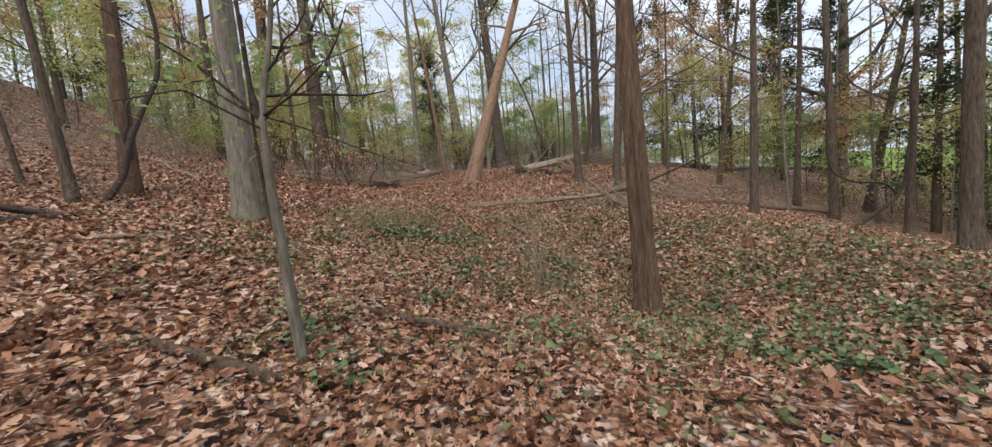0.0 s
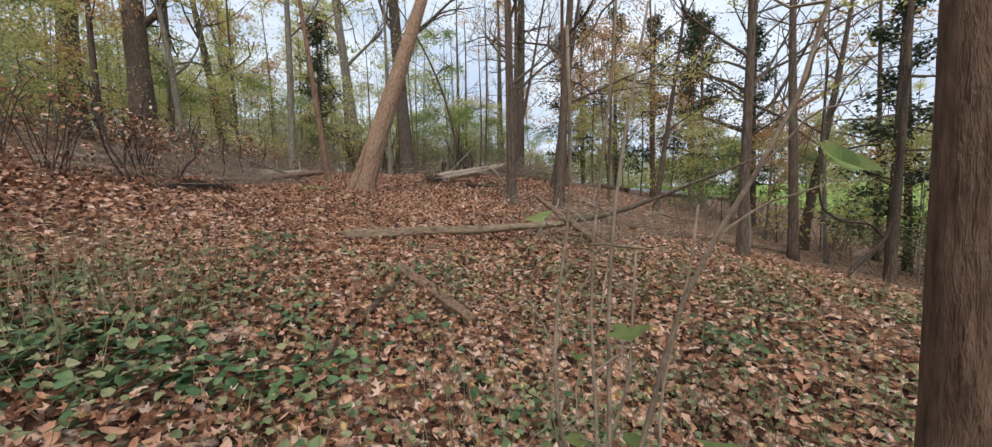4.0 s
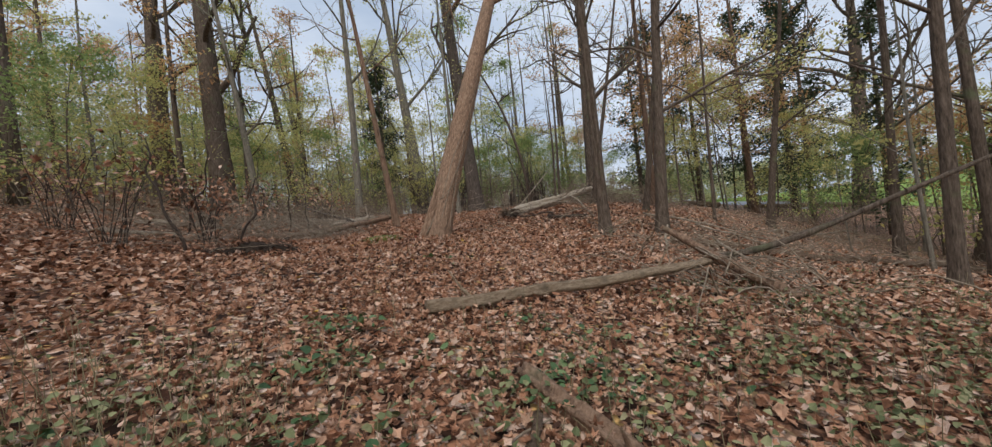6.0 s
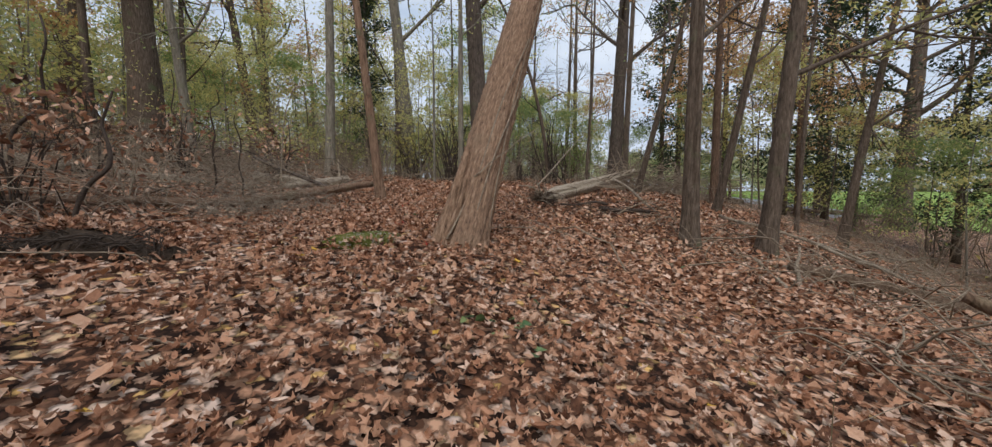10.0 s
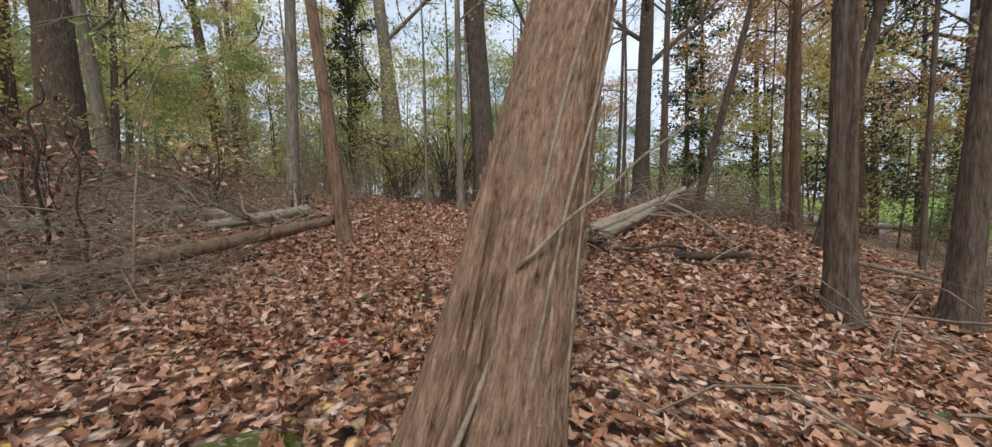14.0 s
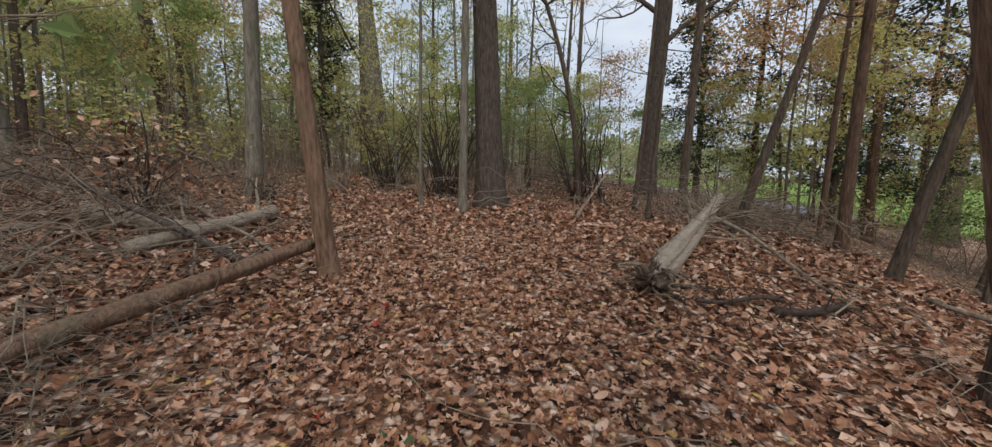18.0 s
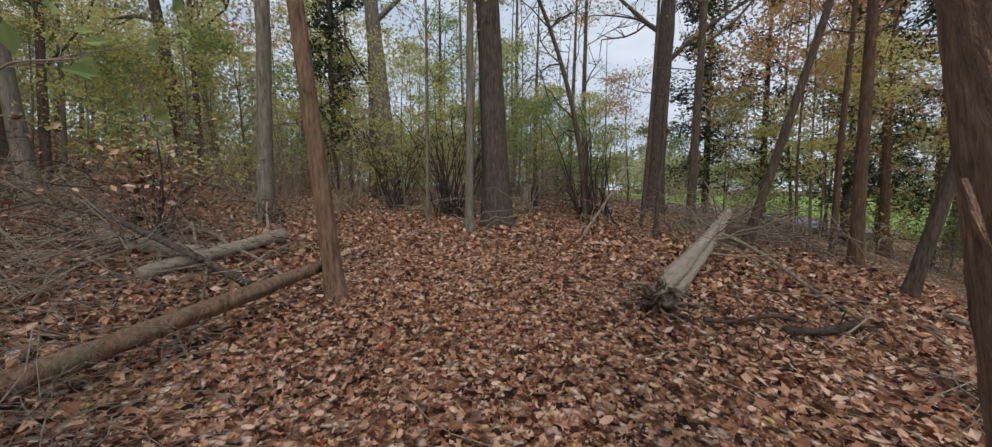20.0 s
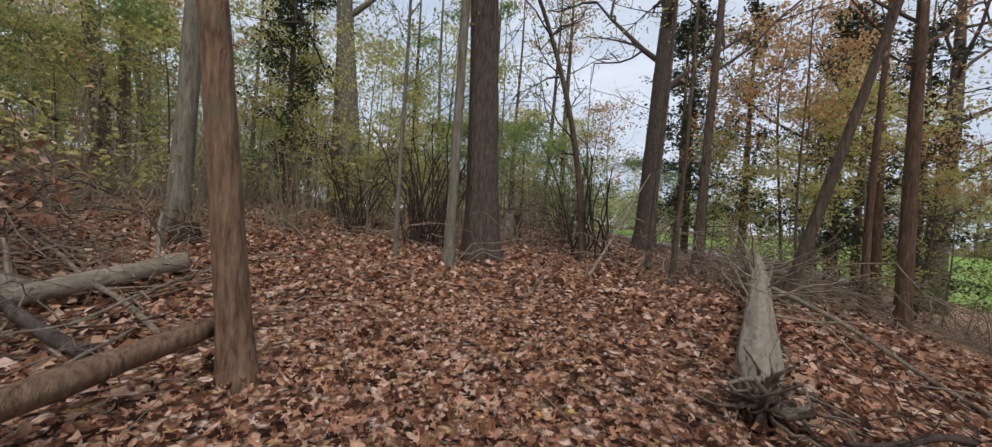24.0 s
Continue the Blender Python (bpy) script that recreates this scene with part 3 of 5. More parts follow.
tree(-2.22, 22.85, 0.23, 12, (-0.105, -0.02), bark_brown, 7, 5, label="slim reddish-brown trunk with a log resting against it", seed=16, near=True, bend=0.04, flare=0.35)
tree(-4.65, 27.6, 0.36, 18, (0.02, 0.0), bark_grey, 10, 6, label="pale grey-green trunk with a dark knob at its foot", seed=17, **FRESH)
tree(-11.4, 38.6, 0.62, 18, (-0.12, -0.03), bark_dark, 10, 6, label="dark brown trunk leaning on the bank", seed=18, leaf=leaf_orange, leaves=700, size=0.13)
tree(-11.2, 41.5, 0.3, 16, (-0.15, -0.05), bark_grey, 8, 6, label="thin grey leaning trunk", seed=19, **FRESH)
tree(-8.9, 27.5, 0.34, 13, (-0.08, -0.06), bark_grey, 8, 4, label="grey trunk behind the brush pile", seed=20, leaf=leaf_green, leaves=700, size=0.12)
tree(-2.2, 34, 0.72, 19, (-0.1, 0.0), bark_grey, 10, 6.5, label="grey-brown trunk rising from a thicket", seed=21, **FRESH)
tree(-0.1, 26.7, 0.2, 13, (-0.009, 0.0), bark_grey, 7, 4.5, label="thin pale trunk beside a large dark one", seed=22, leaf=leaf_yellow, leaves=700, size=0.11)
tree(7.8, 32.1, 0.72, 20, (0.025, -0.01), bark_charcoal, 13, 4.8, label="tall dark trunk that forks high up", seed=23, **FRESH)
tree(6.45, 28.0, 0.26, 15, (0.01, 0.0), bark_dark, 8, 4.5, label="slim grey-brown trunk among the trees", seed=24, leaf=leaf_yellow, leaves=700, size=0.1)
tree(4.15, 26.1, 0.11, 7, (0.03, -0.01), bark_dark, 5, 2.2, label="thin dark sapling trunk", seed=25)
tree(7.85, 24.5, 0.25, 15, (-0.005, 0.01), bark_russet, 9, 4.5, label="straight reddish-brown trunk on the slope", seed=26, near=True, leaf=leaf_orange, leaves=700, size=0.12)
tree(16.2, 29.9, 0.34, 14, (-0.02, 0.03), bark_russet, 8, 4, label="brown trunk near the meadow", seed=27, leaf=leaf_orange, leaves=700, size=0.13)
tree(5.35, 24.85, 0.19, 10, (0.17, -0.16), bark_dark, 7, 3.5, label="thin dark trunk leaning far over", seed=28, bend=0.03, leaf=leaf_orange, leaves=350, size=0.12)
tree(6.6, 22.75, 0.21, 12, (0.11, -0.14), bark_dark, 7, 3.5, label="dark trunk slanting out of the slope", seed=29, near=True, bend=0.03)
tree(8.6, 25.6, 0.16, 12, (0.0, 0.01), bark_russet, 7, 4, label="slim brown trunk among the trees", seed=30)
tree(4.7, 27.6, 0.13, 11, (0.03, -0.01), bark_dark, 6, 4, label="very thin straight trunk", seed=31, leaf=leaf_green, leaves=500, size=0.1)
tree(14.5, 15.5, 0.26, 13, (0.02, 0.0), bark_dark, 8, 3.2, label="dark trunk hung with a thick vine", seed=34, droop=0.6)
tree(10.1, 9.7, 0.36, 15, (-0.02, 0.0), bark_dark, 9, 4, label="dark brown trunk on the slope", seed=35, near=True)
tree(9.3, 22.9, 0.12, 14, (0.02, 0.0), bark_dark, 7, 4, label="dark trunk behind the fallen wood", seed=36, leaf=leaf_orange, leaves=600, size=0.12)
tree(-1.0, 27.5, 0.1, 8, (-0.02, 0.0), bark_grey, 6, 3, label="thin pale sapling among the trees", seed=38, leaf=leaf_yellow, leaves=500, size=0.11)


# the leaning tree beside the path, with a vine stem on its bark
lean = tree(-0.64, 17.22, 0.54, 12, (0.31, 0.38), bark_shaggy, 7, 5.5, label="thick shaggy-barked trunk leaning over the path", seed=8, near=True, bend=0.0, flare=0.28, ridge=0.02, fibre=0.008, grooves=((2.2, 0.16, 0.42, 0.0, 1.5), (2.62, 0.1, 0.36, 0.0, 1.15), (3.9, 0.07, 0.1, 0.2, 3.0), (5.3, 0.1, 0.1, 0.6, 4.5)))


def lean_details():
    g = np.random.default_rng(88)
    axis = lambda h: np.array([0.31 * (h + 0.25), 0.38 * (h + 0.25), h])
    rad = lambda h: 0.27 * (1 - 0.8 * max(h, 0) / 12) + 0.044 * np.exp(-max(h, 0) / 0.45)
    strips = Geo()
    bole = next(o for o in lean.children if o.name.startswith("trunk"))
    for i in range(520):
        h, a = g.uniform(0.1, 4.2), g.uniform(2.6, 7.2)
        L, w, r = g.uniform(0.06, 0.32), g.uniform(0.003, 0.011), rad(h)
        out = np.array([np.cos(a), np.sin(a), 0])
        side = np.array([-np.sin(a), np.cos(a), 0])
        b = axis(h) + out * (r + 0.006)
        e = axis(h + L) + out * (rad(h + L) + g.uniform(0.01, 0.045)) + side * g.normal(0, 0.02)
        strips.add(np.array([b - side * w, b + side * w, e + side * w * 0.4, e - side * w * 0.4, b - out * 0.012, e - out * 0.012]), quads=[[0, 1, 2, 3], [1, 4, 5, 2], [4, 0, 3, 5]])
    strips.link("bark_strip", bark_shaggy, bole, "loose fibrous strips of bark", smooth=False)["kind"] = "stuff"
    for i, (a0, a1, h0, h1, r) in enumerate(((4.1, 5.3, 0.1, 2.7, 0.011), (4.6, 5.7, 0.0, 2.2, 0.009), (5.6, 5.4, 0.2, 4.0, 0.007))):
        s = np.linspace(0, 1, 40)
        p = []
        for t in s:
            h, a = h0 + (h1 - h0) * t, a0 + (a1 - a0) * t + 0.12 * np.sin(7 * t + i)
            p.append(axis(h) + (rad(h) + 0.016 + r * 0.7 + (0.03 * np.sin(np.pi * t) ** 2 if i == 1 else 0.0)) * np.array([np.cos(a), np.sin(a), 0]))
        Geo().tube(p, np.linspace(r * 1.2, r * 0.7, 40), 7, 0.08, i).link("vine", twig_grey, bole, "thin woody vine clinging to the bark")
    p = wander(axis(0.8) + [-0.08, -0.31, 0], axis(1.15) + [0.6, -0.36, 0.25], 0.02, 0.03, 12, 5)
    Geo().tube(p, np.linspace(0.01, 0.004, 12), 6).link("twig", twig_grey, bole, "bare twig crossing the trunk")


lean_details()


# a thin curved tree tangled with dead vines
def curved_tree():
    x, y = 3.5, 28.5
    ob = thing("tree", x, y, gz(x, y), "thin dark bowed trunk tangled with dead vines", "tree", "trees of the wood")
    s = np.linspace(0, 1, 30)
    pts = np.stack([-0.35 * s - 2.6 * s**2.2, 0.3 * s, 9 * s - 0.2], -1)
    Geo().tube(pts, np.linspace(0.09, 0.03, 30), 10, 0.05, 3).link("trunk", bark_dark, ob)
    g = np.random.default_rng(77)
    tips = []
    for i in range(9):
        geo = Geo()
        k = int(g.integers(8, 28))
        spray(geo, pts[k], np.array([*g.normal(0, 1, 2), 0.6]), g.uniform(1.0, 2.2), 0.025, 2, g, tips)
        geo.link("limb", twig_dark, ob)
    tips = np.array(tips)
    Geo().leaves(SMALL_LEAF, tips[g.integers(0, len(tips), 800)] + g.normal(0, 0.3, (800, 3)), 0.1, 0.9).link("crown", leaf_green, ob, smooth=False)
    for i in range(14):
        a = np.array([*g.normal(0.3, 0.35, 2), g.uniform(0, 0.3)])
        b = np.array([*g.normal(0.2, 0.6, 2), g.uniform(1.8, 3.6)])
        Geo().tube(wander(a, b, 0, 0.12, 12, 300 + i), np.linspace(0.03, 0.008, 12), 5).link("vine", twig_dark, ob)


curved_tree()


# ---- the wood beyond: a few kinds of tree, each standing many times ----
def kinds():
    far = dict(depth=1, group="trees of the far wood", far=True)
    return [
        tree(0, -60, 0.3, 16, (0.02, 0), bark_dark, 7, 3.5, leaf=leaf_yellow, leaves=2300, size=0.17, label="slender dark tree with thin yellow leaves", seed=60, **far),
        tree(3, -60, 0.24, 15, (-0.03, 0.02), bark_grey, 7, 3, leaf=leaf_yellow, leaves=2300, size=0.17, label="slender grey tree with yellow-green leaves", seed=61, **far),
        tree(6, -60, 0.2, 13, (0.04, 0.02), bark_grey, 7, 2.5, leaf=leaf_green, leaves=2300, size=0.17, label="slender grey tree with green leaves", seed=62, **far),
        tree(9, -60, 0.36, 17, (0, 0.03), bark_dark, 7, 4, label="tall bare dark woodland tree", seed=63, depth=2, group="trees of the far wood", far=True),
        tree(12, -60, 0.3, 15, (0.02, -0.02), bark_dark, 7, 2.5, leaf=leaf_orange, leaves=2300, size=0.17, label="tall tree with orange autumn leaves", seed=64, **far),
        tree(15, -60, 0.14, 11, (0.03, 0.03), bark_grey, 6, 2.5, label="thin bare pale grey tree", seed=65, depth=2, group="trees of the far wood", far=True),
    ]


def understorey_kinds():
    low = dict(depth=1, group="understorey trees", name="small_tree", limb_len=0.42, bend=0.15, far=True)
    return [
        tree(0, -75, 0.08, 6.5, (0.03, 0), bark_grey, 8, 0.9, leaf=leaf_yellow, leaves=3000, size=0.12, label="small understorey tree with yellow-green leaves", seed=70, **low),
        tree(4, -75, 0.07, 5.5, (-0.04, 0.03), bark_dark, 8, 0.7, leaf=leaf_green, leaves=3000, size=0.12, label="small understorey tree with light green leaves", seed=71, **low),
        tree(8, -75, 0.09, 7.5, (0.05, -0.02), bark_dark, 8, 2.7, leaf=leaf_orange, leaves=2200, size=0.12, label="small understorey tree with orange leaves", seed=72, **low),
        tree(12, -75, 0.07, 6.0, (0.05, 0.05), bark_grey, 8, 1.0, leaf=leaf_yellow, leaves=1700, size=0.11, label="small understorey tree with sparse yellow leaves", seed=73, **low),
    ]


def cedar(x, y, height, width, seed, label="dark green cedar with drooping sprays"):
    g = np.random.default_rng(seed)
    ob = thing("cedar_tree", x, y, gz(x, y), label, "tree", "cedars")
    line = trunk_line(height, (0.01, 0.0), 0.05, g, np.linspace(0, 1, 20))
    line[:, 2] -= 0.2
    Geo().tube(line, np.linspace(0.2, 0.03, 20), 10, 0.04, seed).link("trunk", bark_dark, ob)
    tips = []
    for i in range(26):
        hh = 2.6 + (height - 3.0) * i / 26
        k = int(hh / height * 19)
        az = i * 2.4
        geo = Geo()
        spray(geo, line[k], np.array([np.cos(az), np.sin(az), g.uniform(-0.2, 0.35)]), width * (1.1 - 0.85 * hh / height) * g.uniform(0.6, 1.15), 0.03, 1, g, tips)
        geo.link("limb", twig_dark, ob)
    tips = np.array(tips)
    n = 5200
    c = tips[g.integers(0, len(tips), n)]
    axis = line[np.clip((c[:, 2] / height * 19).astype(int), 0, 19)]
    pos = c + (axis - c) * (g.random((n, 1)) ** 1.5) * 0.7 + g.normal(0, 0.16, (n, 3))
    Geo().leaves(SMALL_LEAF, pos, g.uniform(0.12, 0.26, n), 0.5).link("crown", leaf_cedar, ob, smooth=False)
    return ob


cedar_a = cedar(-6.2, 44, 14, 3.0, 5)
for cx, cy, s, r in ((-4.9, 37.0, 0.85, 210), (18.2, 33, 1.0, 40), (23, 35, 1.15, 120), (21, 27, 0.9, 200), (17.5, 17.5, 0.85, 15), (21, 16, 1.0, 90), (-22, 26, 0.9, 80), (12.8, 36.5, 0.9, 250), (17.5, 37, 1.1, 150), (21, 31.5, 1.0, 270), (25, 37.5, 1.2, 60), (15.5, 39, 1.1, 190)):
    copy_thing(cedar_a, Matrix.Translation((cx, cy, gz(cx, cy))) @ Matrix.Rotation(radians(r), 4, "Z") @ Matrix.Diagonal((s, s, s, 1)))


def far_wood():
    made = kinds()
    g = np.random.default_rng(31)
    spots = []
    tries = 0
    while len(spots) < 150 and tries < 6000:
        tries += 1
        x, y = g.uniform(-48, 30), g.uniform(-8, 74)
        s = 0.87 * x + 0.49 * (y - 15)
        if s > 24 or (y < 33 and -10 < x < 12) or (y < 8 and x > -12):
            continue
        if y > 33 and 3 < x < 14 and y < 60 and g.random() < 0.6:
            continue
        if x > 10 and g.random() < 0.3:
            continue
        if any((x - a) ** 2 + (y - b) ** 2 < 3.2 for a, b in spots):
            continue
        spots.append((x, y))
    for i, (x, y) in enumerate(spots):
        if x > 8:
            k = g.choice([0, 2, 3, 4, 4, 5])
        elif x < -8:
            k = g.choice([0, 1, 1, 2, 3, 5, 5, 4])
        else:
            k = g.choice([1, 5, 2, 3, 0, 5])
        s = g.uniform(0.75, 1.2)
        copy_thing(made[int(k)], Matrix.Translation((x, y, gz(x, y))) @ Matrix.Rotation(g.uniform(0, 6.28), 4, "Z") @ Matrix.Diagonal((s, s, s, 1)))
    for x, y, k, s in ((15.8, 12.5, 3, 0.8), (17.5, 15.0, 5, 1.0), (19.5, 10.5, 3, 0.9), (16.8, 19.2, 5, 1.1), (22.5, 13.5, 2, 0.9), (20.3, 17.6, 3, 0.9), (24.5, 18.5, 5, 1.2), (18.2, 23.4, 5, 1.0), (22.8, 21.5, 3, 0.9), (13.4, 9.0, 5, 0.9), (26.0, 12.0, 2, 0.9), (12.6, 18.6, 5, 0.9)):
        copy_thing(made[k], Matrix.Translation((x, y, gz(x, y))) @ Matrix.Rotation(x * y, 4, "Z") @ Matrix.Diagonal((s, s, s, 1)))
    for x, y, k, s in ((1.5, 36.5, 5, 1.0), (4.6, 41.0, 5, 1.1), (6.2, 43.0, 3, 0.8), (2.4, 46.0, 1, 0.9), (8.6, 46.0, 5, 1.1), (5.4, 50.0, 2, 0.9), (0.2, 41.5, 3, 0.8), (9.8, 41.0, 5, 0.9)):
        copy_thing(made[k], Matrix.Translation((x, y, gz(x, y))) @ Matrix.Rotation(x * y, 4, "Z") @ Matrix.Diagonal((s, s, s, 1)))
    # unseen trees behind the start, added to hold skylight off the floor
    for i in range(24):
        x, y = g.uniform(-24, 20), g.uniform(-26, 3)
        if abs(x - 0.6) < 3.5 and y > -8:
            x += 8
        s = g.uniform(0.8, 1.15)
        copy_thing(made[int(g.choice([0, 1, 2, 3, 4]))], Matrix.Translation((x, y, gz(x, y))) @ Matrix.Rotation(g.uniform(0, 6.28), 4, "Z") @ Matrix.Diagonal((s, s, s, 1)))
    # the far side of the meadow
    for i in range(26):
        v = -60 + i * 6.2 + g.uniform(-2, 2)
        s0 = 96 + g.uniform(0, 8)
        x, y = 0.87 * s0 - 0.49 * v, 15 + 0.49 * s0 + 0.87 * v
        s = g.uniform(0.8, 1.2)
        copy_thing(made[int(g.integers(0, 5))], Matrix.Translation((x, y, gz(x, y))) @ Matrix.Rotation(g.uniform(0, 6.28), 4, "Z") @ Matrix.Diagonal((s, s, s, 1)))


far_wood()


def understorey():
    made = understorey_kinds()
    g = np.random.default_rng(37)
    fixed = [(-1.6, 30.6, 0, 0.8), (4.6, 36.5, 1, 0.9), (2.2, 37.5, 1, 0.8), (7.0, 37, 0, 0.8), (9.5, 34.5, 1, 0.7), (-6.5, 31.5, 1, 0.9), (-8.4, 32, 0, 1.0), (-7.9, 27.4, 3, 0.7), (-14.5, 28.5, 0, 1.0), (15.5, 31.5, 2, 1.1), (18, 29, 0, 0.9), (17.0, 25.0, 1, 0.8), (20, 22, 1, 0.9), (13.2, 21.5, 3, 0.8), (-11, 21, 1, 0.9), (-14.5, 17.5, 0, 0.9), (20, 12, 1, 0.9)]
    fixed += [(11.8, 29.5, 2, 1.3), (14.2, 32.0, 2, 1.5), (17.5, 33.5, 2, 1.5), (23.5, 16.5, 3, 1.0), (25, 21, 3, 1.1), (18.5, 13.0, 3, 0.9), (21.0, 19.0, 3, 1.0), (16.5, 16.0, 3, 0.8), (26.0, 15.5, 1, 1.0), (24, 26, 0, 1.1), (19.5, 27, 1, 0.9), (1.0, 34, 1, 0.7), (5.5, 39, 0, 0.9), (-0.5, 36, 0, 0.9), (8.5, 40, 1, 0.9), (11, 44, 0, 1.0), (3.5, 43, 1, 1.0), (-4, 38, 0, 1.0)]
    fixed += [(-9.0, 35.5, 3, 1.0), (-14.0, 34.0, 0, 1.1), (-19.0, 30.0, 0, 1.0), (-6.0, 37.0, 0, 1.0), (-16.5, 24.5, 2, 1.0), (-9.5, 40.0, 2, 1.1), (-18.0, 19.5, 1, 1.0), (-12.8, 38.0, 1, 1.1), (-15.5, 40.0, 0, 1.1), (-21.0, 36.0, 2, 1.2), (13.0, 34.5, 0, 0.9)]
    while len(fixed) < 100:
        x, y = g.uniform(-36, 24), g.uniform(10, 62)
        s = 0.87 * x + 0.49 * (y - 15)
        if s > 25 or (y < 33 and -15 < x < 13) or (y < 18 and x > -14):
            continue
        k = g.choice([2, 2, 0, 1]) if x > 9 else g.choice([0, 0, 1, 1, 3, 2]) if x < -7 else g.choice([0, 1, 1, 3])
        fixed.append((x, y, int(k), g.uniform(0.7, 1.25)))
    for x, y, k, s in fixed:
        copy_thing(made[k], Matrix.Translation((x, y, gz(x, y))) @ Matrix.Rotation(g.uniform(0, 6.28), 4, "Z") @ Matrix.Diagonal((s, s, s, 1)))


understorey()


def leaf_bank(name, spots, per, size, label):
    """Crowns too far off to count: clusters of leaf clumps with gaps and an uneven skyline."""
    g = np.random.default_rng(91)
    pos = []
    for x, y, z, r in spots:
        p = g.normal(0, 1, (per, 3))
        p *= (r * g.uniform(0.3, 1.0, (per, 1)) / np.linalg.norm(p, axis=1)[:, None])
        pos.append(p * [1, 1, 0.75] + [x, y, max(z, 0.6) + gz(x, y)])
    pos = np.vstack(pos)
    tagged(Geo().leaves(FAR_LEAF, pos, g.uniform(0.7, 1.3, len(pos)) * size, 0.8).link(name, far_mat, smooth=False), label, "woods", "", "stuff")


def distant_leaves():
    g = np.random.default_rng(92)
    near, far = [], []
    while len(near) < 620:
        a, d = radians(g.uniform(-100, 34)), g.uniform(36, 78)
        x, y = -1 + d * np.sin(a), 17 + d * np.cos(a)
        if 0.87 * x + 0.49 * (y - 15) > 31:
            continue
        top = 8.0 if radians(2) < a < radians(24) else 10
        near.append((x, y, g.uniform(0.5, top) * (0.6 + 0.4 * np.sin(9 * a) ** 2), g.uniform(1.0, 2.6)))
    for a, d in zip(np.radians(g.uniform(2, 44, 260)), g.uniform(72, 92, 260)):
        near.append((-1 + d * np.sin(a), 17 + d * np.cos(a), g.uniform(0.2, 1) * (6.5 + 3.5 * np.sin(11 * a) * np.sin(5 * a)), g.uniform(1.3, 2.8)))
    for i in range(620):
        v = g.uniform(-110, 150)
        s = g.uniform(97, 112)
        top = 11 + 4 * np.sin(v / 9.0) * np.sin(v / 23.0)
        far.append((0.87 * s - 0.49 * v, 15 + 0.49 * s + 0.87 * v, top * g.random(), g.uniform(1.6, 3.6)))
    for i in range(240):
        a, d = radians(g.uniform(100, 262)), g.uniform(35, 70)
        far.append((d * np.sin(a), 12 + d * np.cos(a), g.uniform(0.5, 12), g.uniform(1.5, 3)))
    low = [(-1 + d * np.sin(a), 17 + d * np.cos(a), g.uniform(0.3, 4.5), g.uniform(0.8, 1.8)) for a, d in zip(np.radians(g.uniform(-62, 36, 560)), g.uniform(30, 50, 560))]
    low += [(-1 + d * np.sin(a), 17 + d * np.cos(a), g.uniform(0.2, 3.2), g.uniform(0.8, 1.6)) for a, d in zip(np.radians(g.uniform(0, 40, 170)), g.uniform(26, 42, 170))]
    low = [q for q in low if 0.87 * q[0] + 0.49 * (q[1] - 15) < 24]
    for s, v in zip(g.uniform(27, 37, 150), g.uniform(-48, 0, 150)):
        low.append((0.87 * s - 0.49 * v, 15 + 0.49 * s + 0.87 * v, g.uniform(1.6, 5.0), g.uniform(0.8, 1.6)))

    def clear(q):
        """Outside the gap through which the drive and the meadow show."""
        az = math.degrees(math.atan2(q[0] + 1.2, q[1] - 17.5))
        return not (23 < az < 31 and q[2] < 2.6 or 44 < az < 58 and q[2] < 1.6)

    low, near = [q for q in low if clear(q)], [q for q in near if clear(q)]
    leaf_bank("thicket", [(x, y, z, r * 1.25) for x, y, z, r in low], 130, 0.15, "light green and yellow thicket at the edge of the wood")
    leaf_bank("woods", near, 140, 0.34, "autumn woods in dull green, yellow and brown")
    leaf_bank("far_woods", far, 62, 0.95, "distant autumn woods beyond the meadow")


distant_leaves()


# ---- undergrowth ----
def bush(x, y, stems, height, spread, leaf, leaves, size, stem_mat, label, seed, name="bush", arch=0.5, group="undergrowth", join=False):
    g = np.random.default_rng(seed)
    ob = thing(name, x, y, gz(x, y), label, "bush", group)
    pts_all = []
    whole = Geo()
    for i in range(stems):
        az = g.uniform(0, 6.28)
        base = np.array([*g.normal(0, 0.12 * spread, 2), -0.08])
        reach = spread * g.uniform(0.4, 1.1)
        h = height * g.uniform(0.5, 1.1)
        s = np.linspace(0, 1, 8)[:, None]
        end = base + [reach * np.cos(az), reach * np.sin(az), h]
        p = base + (end - base) * s
        p[:, 2] = base[2] + (h * np.sin(s[:, 0] * (1.2 + arch)) / np.sin(min(1.57, 1.2 + arch)))
        p += g.normal(0, 0.03 * height, p.shape) * s
        geo = (whole if join else Geo()).tube(p, np.linspace(0.013, 0.004, 8) * (0.6 + 0.3 * height), 4, cap=False)
        for j in range(4):
            k = int(g.integers(3, 8))
            geo.tube(wander(p[k], p[k] + g.normal(0, 0.28, 3) * height * 0.5, 0, 0.1, 4, seed * 50 + i * 5 + j), np.linspace(0.006, 0.002, 4), 3, cap=False)
        if not join:
            geo.link("stem", stem_mat, ob)
        pts_all.append(p[3:])
    if join:
        whole.link("stem", stem_mat, ob)["kind"] = "stuff"
    if leaf and leaves:
        pts = np.vstack(pts_all)
        pos = pts[g.integers(0, len(pts), leaves)] + g.normal(0, 0.16 * height, (leaves, 3))
        pos[:, 2] = np.abs(pos[:, 2])
        Geo().leaves(SMALL_LEAF, pos, g.uniform(0.6, 1.3, leaves) * size, 0.8).link("foliage", leaf, ob, smooth=False)
    return ob


